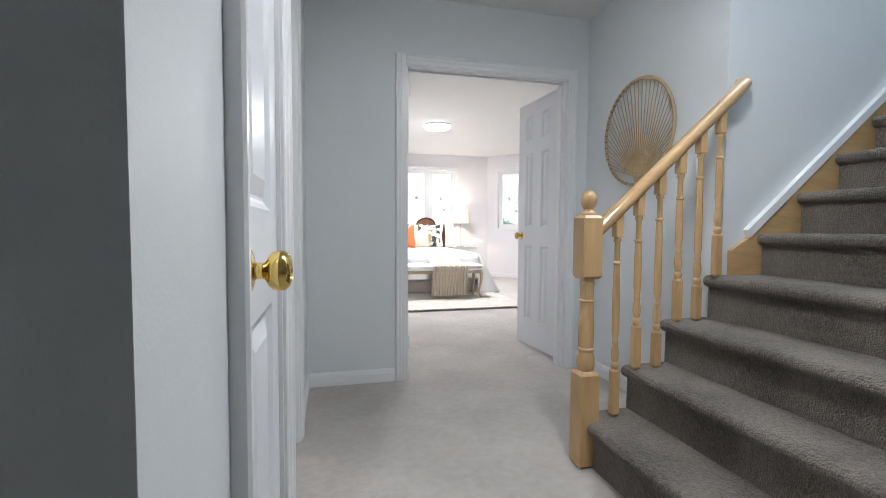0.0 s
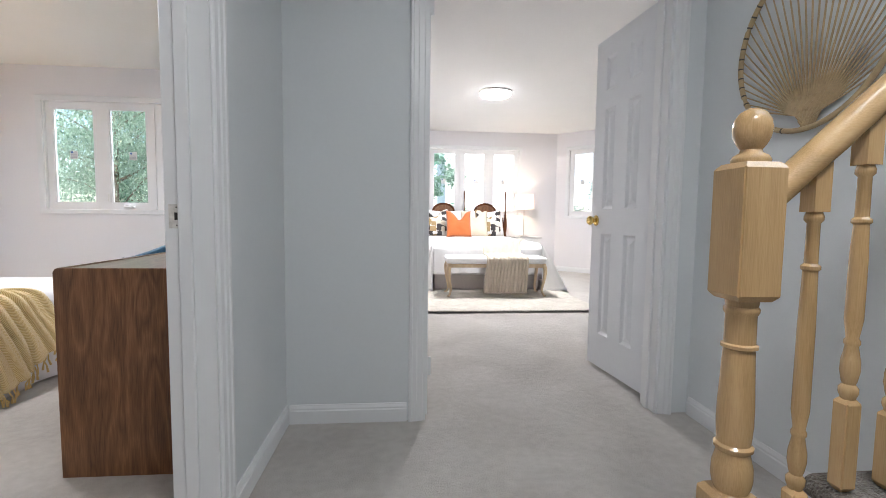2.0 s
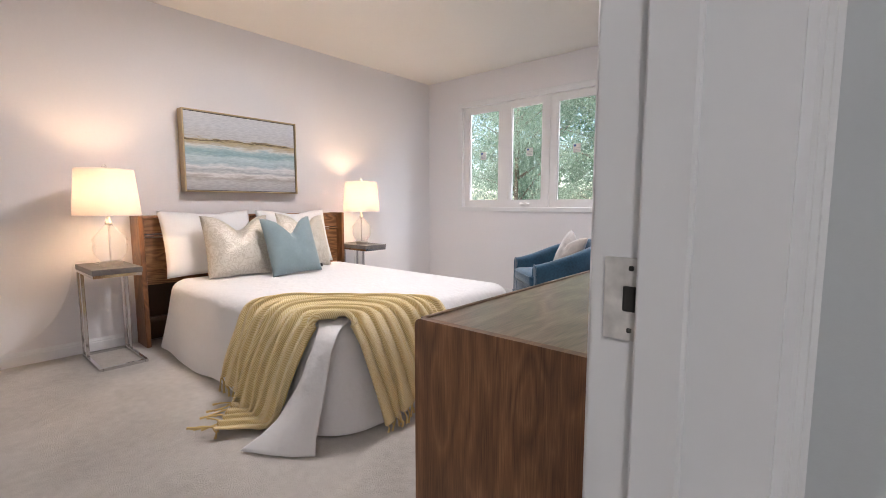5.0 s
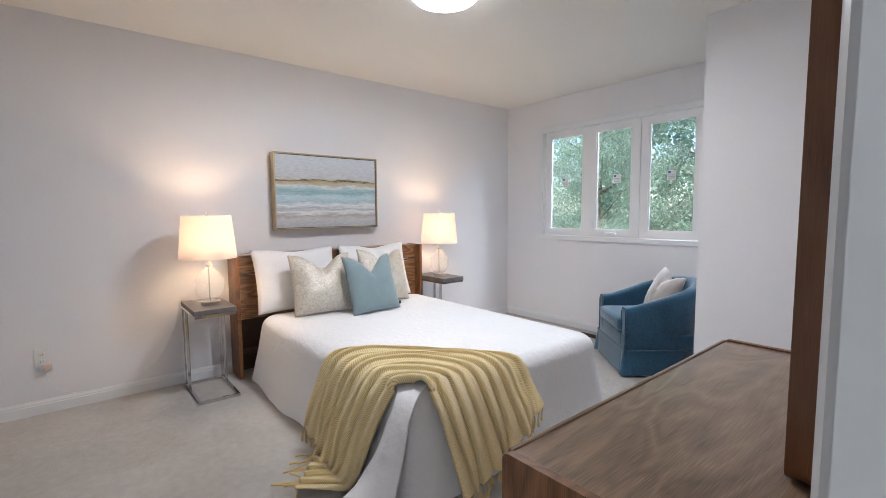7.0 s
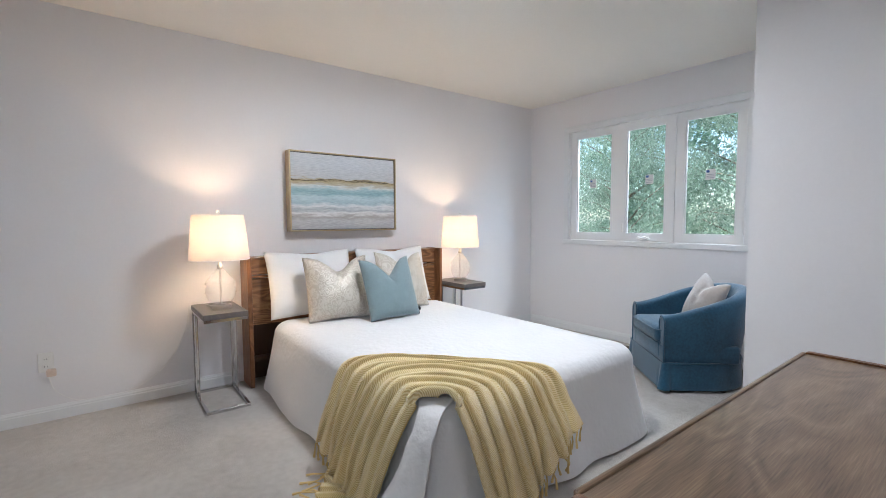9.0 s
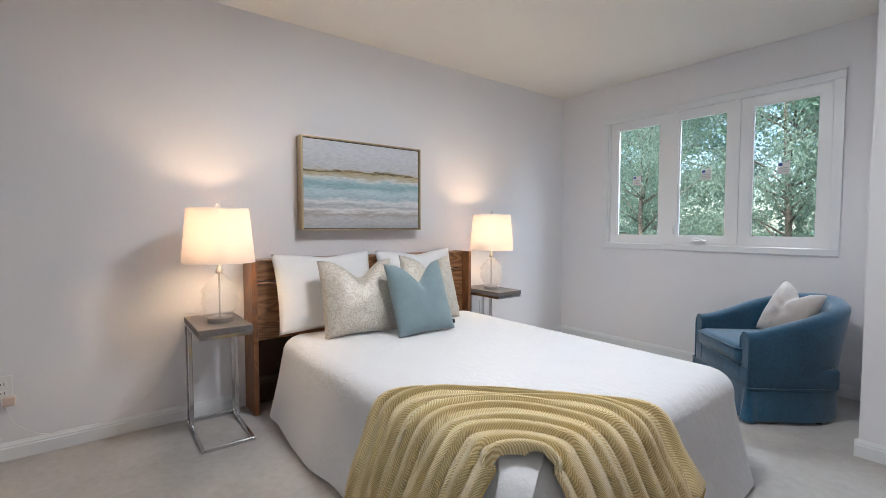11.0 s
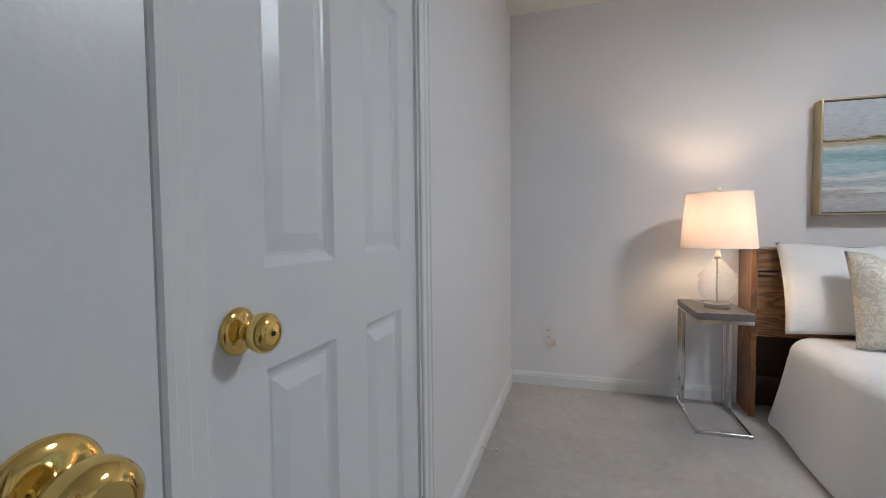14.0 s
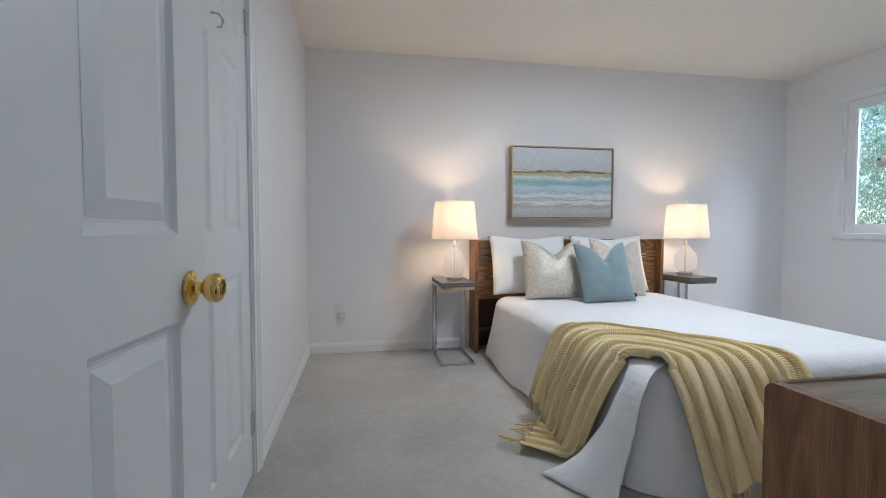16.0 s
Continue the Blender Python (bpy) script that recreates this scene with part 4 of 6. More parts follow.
RAIL = lambda x: 0.992 + (x - 1.709) * 0.903
path = [(NX + 0.043, BY, RAIL(NX + 0.043)), (1.9, BY, RAIL(1.9)), (2.2, BY, RAIL(2.2)), (2.385, BY, RAIL(2.385)), (2.42, BY + 0.004, RAIL(2.42) + 0.004), (2.44, BY + 0.02, RAIL(2.44) - 0.002), (2.445, BY + 0.038, RAIL(2.445) - 0.006)]
part("handrail", sweep(path, 0.031, 20, squash=0.9), OAK_RAIL, railing, "glossy rounded oak handrail", smooth=True, angle=60)

for i in range(6):
    x = 1.793 + 0.1015 * i
    k = (i + 3) // 2
    base = k * RISE
    top = RAIL(x) - 0.028
    bl = 0.165 + (0.05 if i in (1, 3, 5) else 0.0) * 0.6 + (0.04 if i == 0 else 0)
    b = part("baluster", square_block(x, BY, base, base + bl, 0.0165), OAK, railing, "slender turned oak baluster")
    z0, z1 = base + bl, top - 0.085
    h = z1 - z0
    pr = [(0.012, z0 - 0.003), (0.0165, z0 + 0.010), (0.0165, z0 + 0.020), (0.011, z0 + 0.028), (0.013, z0 + 0.034), (0.0165, z0 + 0.055), (0.016, z0 + 0.075), (0.011, z0 + 0.105), (0.0135, z0 + 0.110), (0.0135, z0 + 0.116), (0.0105, z0 + 0.122), (0.0155, z0 + 0.16), (0.0150, z0 + h * 0.6), (0.0125, z1 - 0.115), (0.0165, z1 - 0.111), (0.0165, z1 - 0.105), (0.0115, z1 - 0.100), (0.011, z1 - 0.022), (0.016, z1 - 0.016), (0.016, z1 - 0.008), (0.012, z1 + 0.003)]
    part("turning", lathe(pr, 16, Matrix.Translation((x, BY, 0))), OAK, b, smooth=True, angle=40)
    tb = bmesh.new()
    v = [tb.verts.new((x + sx * 0.0165, BY + sy * 0.0165, z)) for z in (0, 1) for sx, sy in ((-1, -1), (1, -1), (1, 1), (-1, 1))]
    for j, q in enumerate(v):
        q.co.z = z1 if j < 4 else RAIL(q.co.x) - 0.020
    for a in ((3, 2, 1, 0), (4, 5, 6, 7), (0, 1, 5, 4), (1, 2, 6, 5), (2, 3, 7, 6), (3, 0, 4, 7)):
        tb.faces.new([v[j] for j in a])
    part("top_block", tb, OAK, b)

# ---- round cane fan on the wall beyond the stairs ----
fan = thing("wall_fan_decoration", "round rattan fan wall hanging with radiating canes", "wall decor", at=(2.362, 2.57, 1.555))
R = 0.297
hoop = part("hoop", sweep([(0, R * math.cos(2 * math.pi * i / 72), R * 1.02 * math.sin(2 * math.pi * i / 72)) for i in range(72)], 0.0095, 8, closed=True), RATTAN, fan, "bent rattan hoop", smooth=True)
for i in range(22):
    a = radians(80 - i * 7.4)
    part("binding", sweep([(0, R * math.cos(a + s), R * 1.02 * math.sin(a + s)) for s in (-0.010, 0, 0.010)], 0.0098, 8), DARK_WRAP, hoop)
hub = Vector((0.004, -0.02, -0.245))
for i in range(37):
    a = radians(-38 + i * 7.1)
    e = Vector((0.004, R * math.cos(a), R * 1.02 * math.sin(a)))
    s = hub + Vector((0, 0.045 * math.cos(a) * 1.0, 0.012 * math.sin(a)))
    mid = s.lerp(e, 0.5) + Vector((0.003, 0, 0))
    part("cane", sweep([s, mid, e], lambda u: 0.0040 - 0.0016 * u, 5), RATTAN, fan)
part("woven_base", surface(lambda u, v: (0.006 + 0.004 * math.sin(40 * u) * math.sin(30 * v), -0.02 + (u - 0.5) * (0.05 + 0.12 * v), -0.292 + 0.105 * v), 24, 12, 0.004), RATTAN, fan, "tightly woven cane base")
switch = thing("light_switch", "white rocker light switch on the wall beside the linen closet", "light switch", at=(0.531, 1.432, 1.322))
part("cover_plate", box(0.0, 0.006, -0.036, 0.036, -0.058, 0.058, 0.003), PLASTIC_WHITE, switch)
part("rocker", box(0.005, 0.0095, -0.0165, 0.0165, -0.033, 0.033, 0.002), PLASTIC_WHITE, switch, "white rocker paddle")

# ---- bedroom: bed ----
BX0, BX1, BY0, BY1, BZ = -3.02, -1.05, 3.10, 4.58, 0.475


def superbox(x0, x1, y0, y1, r, n=96):
    """Points round a rectangle with rounded corners, with their outward normals."""
    out = []
    for cx, cy, a0 in ((x1 - r, y1 - r, 0), (x0 + r, y1 - r, 90), (x0 + r, y0 + r, 180), (x1 - r, y0 + r, 270)):
        for i in range(n // 4):
            a = radians(a0 + 90 * i / (n / 4 - 1))
            out.append((cx + r * math.cos(a), cy + r * math.sin(a), math.cos(a), math.sin(a)))
    return out


def loop_dense(pts, step):
    res = []
    for a, b in zip(pts, pts[1:] + pts[:1]):
        d = math.hypot(b[0] - a[0], b[1] - a[1])
        k = max(1, int(d / step))
        for i in range(k):
            t = i / k
            nx, ny = a[2] * (1 - t) + b[2] * t, a[3] * (1 - t) + b[3] * t
            ln = math.hypot(nx, ny) or 1
            res.append((a[0] + (b[0] - a[0]) * t, a[1] + (b[1] - a[1]) * t, nx / ln, ny / ln))
    return res


def draped_cover(x0, x1, y0, y1, z, r, drop, flare, wave, corner=None, seed=0.0, step=0.03):
    """A bedspread: crowned top, soft rounded edge, hanging sides that flare and ripple."""
    ring = loop_dense(superbox(x0, x1, y0, y1, r), step)
    b = bmesh.new()
    cx, cy = (x0 + x1) / 2, (y0 + y1) / 2
    prof = []
    for k in (0.0, 0.25, 0.5, 0.68, 0.80):
        prof.append(("top", k))
    for k in range(7):
        prof.append(("edge", k / 6))
    for k in range(1, 13):
        prof.append(("side", k / 12))
    rows = []
    for kind, k in prof:
        row = []
        for i, (px, py, nx, ny) in enumerate(ring):
            s = i / len(ring) * 40
            n1 = noise.noise(Vector((px * 3 + seed, py * 3, 0.3)))
            if kind == "top":
                qx, qy = cx + (px - cx) * k, cy + (py - cy) * k
                zz = z + 0.012 * (1 - k * k) + 0.004 * noise.noise(Vector((qx * 4, qy * 4, seed)))
            elif kind == "edge":
                a = radians(90 * k)
                er = 0.09
                qx, qy = px - nx * er * (1 - math.sin(a)), py - ny * er * (1 - math.sin(a))
                zz = z - er * (1 - math.cos(a))
            else:
                zz = (z - 0.09) - (z - 0.09 - drop) * k
                out = flare * k ** 1.2 + wave * k * math.sin(math.hypot(px, py) * 13 + 3 * n1) + 0.012 * n1
                if corner:
                    d = math.hypot(px - corner[0], py - corner[1])
                    w = max(0.0, 1 - d / 0.20)
                    out += 0.26 * (w * w * (3 - 2 * w)) * k ** 1.3
                qx, qy = px + nx * out, py + ny * out
            row.append(b.verts.new((qx, qy, max(zz, 0.008))))
        rows.append(row)
    n = len(ring)
    for a, c in zip(rows[1:], rows[2:]):
        for i in range(n):
            b.faces.new((a[i], a[(i + 1) % n], c[(i + 1) % n], c[i]))
    cv = b.verts.new((cx, cy, z + 0.012))
    for v in rows[0]:
        b.verts.remove(v)
    for i in range(n):
        b.faces.new((cv, rows[1][(i + 1) % n], rows[1][i]))
    return b


bed = thing("bed", "double bed with walnut bookcase headboard", "bed")
# headboard: two deep side panels, a grained front, a shallow shelf slot and a dark gap below
HY0, HY1, HZ = 2.970, 4.668, 0.925
for y0 in (HY0, HY1 - 0.03):
    part("side_panel", box(-3.235, -3.032, y0, y0 + 0.03, 0, HZ, 0.004), WALNUT_UP, bed, "walnut headboard side panel")
part("headboard_top", box(-3.235, -3.10, HY0 + 0.03, HY1 - 0.03, HZ - 0.025, HZ - 0.003, 0.004), WALNUT_HEAD, bed)
part("headboard_front", box(-3.135, -3.115, HY0 + 0.03, HY1 - 0.03, 0.795, HZ - 0.026), WALNUT_HEAD, bed, "figured walnut front board")
part("shelf_lip", box(-3.135, -3.095, HY0 + 0.03, HY1 - 0.03, 0.772, 0.787, 0.003), WALNUT_HEAD, bed)
part("headboard_front", box(-3.135, -3.115, HY0 + 0.03, HY1 - 0.03, 0.43, 0.765), WALNUT_HEAD, bed, "figured walnut front board")
# these dark boards carry the shade of the gap in their colour
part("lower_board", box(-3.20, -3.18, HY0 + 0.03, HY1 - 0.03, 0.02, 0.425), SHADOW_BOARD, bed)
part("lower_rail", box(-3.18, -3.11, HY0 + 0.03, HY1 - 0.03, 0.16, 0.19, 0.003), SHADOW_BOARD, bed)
part("mattress", box(BX0 + 0.03, BX1 - 0.05, BY0 + 0.05, BY1 - 0.05, 0.20, BZ - 0.02, 0.05, 3), PILLOW_WHITE, bed, smooth=True, angle=50)
for x in (BX0 + 0.15, BX1 - 0.2):
    for y in (BY0 + 0.15, BY1 - 0.2):
        part("leg", box(x, x + 0.05, y, y + 0.05, 0, 0.2), SHADOW_BOARD, bed)

cover = draped_cover(BX0, BX1, BY0, BY1, BZ, 0.14, 0.012, 0.075, 0.014, seed=1.7)
spread = tagged(make("bedspread", cover, WHITE_SPREAD, smooth=True), "white quilted matelasse bedspread draped to the floor", "bedspread")


def chaikin(p, rounds=3):
    for _ in range(rounds):
        q = [p[0]]
        for a, c in zip(p, p[1:]):
            q += [a.lerp(c, 0.25), a.lerp(c, 0.75)]
        p = q + [p[-1]]
    return p


def resample(p, n):
    d = [0.0]
    for a, c in zip(p, p[1:]):
        d.append(d[-1] + (c - a).length)
    out, k = [], 0
    for i in range(n + 1):
        t = d[-1] * i / n
        while k < len(p) - 2 and d[k + 1] < t:
            k += 1
        w = (t - d[k]) / max(1e-9, d[k + 1] - d[k])
        out.append(p[k].lerp(p[k + 1], w))
    return out, d[-1]


def flap_strand(v):
    """Folded corner of the spread: over the mattress corner and down to a point lying on the carpet."""
    a, m_, c = Vector((-1.235, 2.79, 0.012)), Vector((-1.10, 2.86, 0.010)), Vector((-0.962, 2.965, 0.012))
    low = a.lerp(m_, v * 2) if v < 0.5 else m_.lerp(c, v * 2 - 1)
    bulge = math.sin(math.pi * v)
    pts = [Vector((BX1 - 0.30 + 0.16 * v, BY0 + 0.10 + 0.18 * v, BZ + 0.010)), Vector((BX1 - 0.16 + 0.11 * v, BY0 + 0.05 + 0.10 * v, BZ + 0.010)),
           Vector((BX1 - 0.085 + 0.085 * v, BY0 + 0.005 + 0.045 * v, BZ - 0.012)), Vector((BX1 - 0.075 + 0.095 * v, BY0 - 0.035 + 0.03 * v - 0.012 * bulge, BZ - 0.09)),
           Vector((BX1 - 0.095 + 0.135 * v, BY0 - 0.10 + 0.045 * v - 0.03 * bulge, 0.22)), Vector((BX1 - 0.135 + 0.20 * v, BY0 - 0.20 + 0.085 * v - 0.035 * bulge, 0.08)), low]
    return resample(chaikin(pts), 40)[0]


fold = bmesh.new()
rows_ = [[fold.verts.new(q + Vector((0.006 * noise.noise(q * 16), 0.006 * noise.noise(q * 16 + Vector((5, 2, 1))), 0.0))) for q in flap_strand(j / 24)] for j in range(25)]
for a, c in zip(rows_, rows_[1:]):
    for i in range(40):
        fold.faces.new((a[i], c[i], c[i + 1], a[i + 1]))
bmesh.ops.recalc_face_normals(fold, faces=fold.faces[:])
shell(fold, 0.006)
part("corner_fold", fold, WHITE_SPREAD, spread, "bedspread corner folded out on the carpet", smooth=True)

# ---- mustard throw folded round the foot corner ----
CX, CY = BX1 + 0.005, BY0 - 0.005
NV, NU = 150, 150


def throw_strand(v):
    """One thread of the cloth from the left hem over the bed corner to the foot hem; v from the inner arch to the outer edge."""
    r = 0.115 + 0.615 * v
    e = 2.2 - 1.1 * v + 0.4 * v * (1 - v)
    wob = 0.02 * math.sin(v * 19)
    low = 0.012 + 0.13 * v ** 2
    xl = CX - r
    pts = []
    spill = max(0.0, 1 - v / 0.62)
    if spill > 0:
        pts.append(Vector((xl - 0.16 * spill - 0.10, CY - 0.13 - 0.20 * spill, 0.012)))
        pts.append(Vector((xl - 0.10 * spill - 0.08, CY - 0.12 - 0.10 * spill, 0.014)))
    pts.append(Vector((xl - 0.10 * (1 - v) - 0.01 + wob, CY - 0.115, low)))
    pts.append(Vector((xl - 0.06 * (1 - v), CY - 0.085, 0.20 + 0.05 * v)))
    pts.append(Vector((xl - 0.02 * (1 - v), CY - 0.030, 0.36)))
    pts.append(Vector((xl, CY - 0.004, BZ - 0.05)))
    pts.append(Vector((xl + 0.006, CY + 0.03, BZ - 0.006)))
    for t in (0.12, 0.27, 0.42, 0.58, 0.73, 0.88):
        a = radians(180 - 90 * t)
        cs, sn = abs(math.cos(a)), abs(math.sin(a))
        k = r / (cs ** e + sn ** e) ** (1 / e)
        pts.append(Vector((CX - k * cs, CY + k * sn, BZ + 0.010)))
    yr = CY + r
    pts.append(Vector((CX - 0.03, yr - 0.006, BZ - 0.006)))
    pts.append(Vector((CX + 0.004, yr, BZ - 0.05)))
    pts.append(Vector((CX + 0.032, yr + 0.02 * (1 - v), 0.36)))
    lowr = 0.03 + 0.24 * v ** 1.5
    pts.append(Vector((CX + 0.075, yr + 0.05 * (1 - v), 0.20 + 0.12 * v)))
    pts.append(Vector((CX + 0.115, yr + 0.07 * (1 - v) + wob, lowr)))
    return chaikin(pts)


sheet = bmesh.new()
lay = sheet.loops.layers.uv.new("UVMap")
strands, lengths = [], []
for j in range(NV + 1):
    p, ln = resample(throw_strand(j / NV), NU)
    strands.append([sheet.verts.new(q) for q in p])
    lengths.append(ln)
for j in range(NV):
    for i in range(NU):
        q = sheet.faces.new((strands[j][i], strands[j + 1][i], strands[j + 1][i + 1], strands[j][i + 1]))
        for lp, (jj, ii) in zip(q.loops, ((j, i), (j + 1, i), (j + 1, i + 1), (j, i + 1))):
            lp[lay].uv = (lengths[jj] * (ii / NU - 0.5), jj / NV * 1.15)
sheet.normal_update()
if strands[NV // 2][NU // 2].normal.z < 0:
    bmesh.ops.reverse_faces(sheet, faces=sheet.faces[:])
    sheet.normal_update()
FOLDS = 8.5
moved = []
for j in range(NV + 1):
    v = j / NV
    for i in range(NU + 1):
        q = strands[j][i]
        u = i / NU
        w = v * FOLDS + 0.10 * math.sin(u * 7 + 2) + 0.16 * noise.noise(Vector((u * 3, v * 4, 2)))
        f = w - math.floor(w)
        ridge = math.sin(math.pi * f ** 0.5) ** 0.8 if f > 0 else 0.0
        amp = 0.045 * (0.75 + 0.5 * noise.noise(Vector((u * 4, round(w) * 3.1, 7))))
        across = (strands[max(j - 2, 0)][i].co - strands[min(j + 2, NV)][i].co).normalized()
        moved.append((q, q.co + q.normal * (0.008 + amp * ridge) + across * 0.009 * ridge ** 2))
for q, c in moved:
    q.co = c
    q.co.z = max(q.co.z, 0.010)
ends = [(strands[min(NV, int((i + 0.5) * NV / 30))][k].co.copy(), k) for k in (0, NU) for i in range(30)]
shell(sheet, 0.006)
throw = tagged(make("throw_blanket", sheet, THROW, smooth=True), "mustard yellow herringbone throw folded round the bed corner", "throw")
rng = random.Random(5)
for p, k in ends:
    if k == 0 and p.z < 0.05:
        tip = p + Vector((-0.35, -1, 0)).normalized() * rng.uniform(0.04, 0.09) + Vector((rng.uniform(-0.05, 0.05), rng.uniform(-0.02, 0.02), 0))
    else:
        tip = p + Vector((rng.uniform(-0.012, 0.012), rng.uniform(-0.012, 0.012), -rng.uniform(0.05, 0.075)))
    tip.z = max(tip.z, 0.006)
    mid = p.lerp(tip, 0.5) + Vector((rng.uniform(-0.012, 0.012), rng.uniform(-0.012, 0.012), 0.004))
    part("tassel", sweep([p, mid, tip], lambda u: 0.0035 + 0.0025 * (u > 0.7), 5), THROW, throw)


# ---- pillows ----
def pillow_mesh(w, h, t, notch=0.0, sag=0.05, seed=0.0, nu=28):
    """A cushion standing in the xz plane, base at z = 0, centred on x; front towards -y. notch: depth of the chop in its top."""
    b = bmesh.new()

    def pt(u, v, s):
        bow = 1 - sag * (1 - abs(v) ** 2.2)
        x = u * w / 2 * bow
        z = h / 2 + v * h / 2 * (1 - sag * 0.9 * (1 - abs(u) ** 2.2))
        q = max(0.0, 1 - abs(u) ** 2.6) * max(0.0, 1 - abs(v) ** 2.6)
        d = t / 2 * q ** 0.55
        top = max(0.0, (v + 0.1) / 1.1)
        chop = notch * top ** 1.3 * math.exp(-((u - 0.05) / 0.42) ** 2)
        z -= chop
        d *= 1 - 0.55 * (chop / (notch or 1)) * math.exp(-(u / 0.14) ** 2) * (1 if notch else 0)
        d += 0.008 * q * noise.noise(Vector((u * 2.6 + seed, v * 2.6, s)))
        return Vector((x, s * d, z))

    g = {}
    for s in (-1, 1):
        for i in range(nu + 1):
            for j in range(nu + 1):
                u, v = -1 + 2 * i / nu, -1 + 2 * j / nu
                rim = i in (0, nu) or j in (0, nu)
                if rim and s == 1:
                    g[s, i, j] = g[-1, i, j]
                else:
                    g[s, i, j] = b.verts.new(pt(u, v, s))
        for i in range(nu):
            for j in range(nu):
                b.faces.new((g[s, i, j], g[s, i + 1, j], g[s, i + 1, j + 1], g[s, i, j + 1]))
    return b


def cushion(name, w, h, t, mat, label, at, rz, lean, notch=0.0, group="", roll=0.0, seed=0.0, tab=False):
    """rz turns the front about z, lean tips it back."""
    o = tagged(make(name, pillow_mesh(w, h, t, notch, seed=seed), mat, smooth=True), label, "pillow", group)
    o.matrix_world = Matrix.Translation(at) @ pose(0, 0, 0, 0, 0, rz) @ pose(0, 0, 0, -lean, roll, 0)
    if tab:
        part("label_tab", box(w / 2 - 0.012, w / 2 + 0.012, -0.003, 0.003, 0.03, 0.055), BLACK_TAB, o, "small black label tab")
    return o


# fronts look along +x, so a cushion's -y turns to +x with rz = 90
PZ = BZ + 0.012
cushion("pillow", 0.66, 0.49, 0.17, PILLOW_WHITE, "plump white cotton bed pillow against the headboard", (-2.93, 3.42, PZ), 90, 17, 0.02, "white bed pillows", seed=1)
cushion("pillow", 0.66, 0.49, 0.17, PILLOW_WHITE, "plump white cotton bed pillow against the headboard", (-2.93, 4.13, PZ), 90, 17, 0.03, "white bed pillows", seed=4)
cushion("pillow", 0.47, 0.46, 0.17, JACQUARD, "champagne jacquard throw pillow with chopped top", (-2.66, 3.50, PZ), 84, 19, 0.105, "champagne pillows", seed=2)
cushion("pillow", 0.47, 0.46, 0.17, JACQUARD, "champagne jacquard throw pillow with chopped top", (-2.72, 4.08, PZ), 97, 19, 0.105, "champagne pillows", roll=3, seed=6)
cushion("pillow", 0.40, 0.45, 0.17, TEAL_PILLOW, "dusty teal velvet throw pillow with chopped top", (-2.45, 3.815, PZ), 88, 21, 0.125, roll=-2, seed=9, tab=True)


# ---- bedside tables and lamps ----
def side_table(at, label):
    """C-shaped side table: grey wood top on a square chrome tube frame."""
    t = thing("side_table", label, "side table", "bedside tables", at)
    w, d, h, q = 0.255, 0.45, 0.615, 0.019
    part("tabletop", box(0, d, 0, w, h - 0.034, h, 0.002, 1), GREY_TOP, t, "grey-stained wood top")
    part("apron", box(0.004, d - 0.004, 0.004, w - 0.004, h - 0.052, h - 0.034), CHROME, t)
    for y in (0.0, w - q):
        part("base_rail", box(q, d, y, y + q, 0.0, q, 0.002, 1), CHROME, t)
        part("upright", box(0.0, q, y, y + q, 0.0, h - 0.052, 0.002, 1), CHROME, t)
        part("upright", box(0.10, 0.10 + q, y, y + q, q, h - 0.052, 0.002, 1), CHROME, t)
    part("base_rail", box(d - q, d, q, w - q, 0.0, q, 0.002, 1), CHROME, t)
    part("base_rail", box(0.0, q, q, w - q, 0.0, q, 0.002, 1), CHROME, t)
    return t


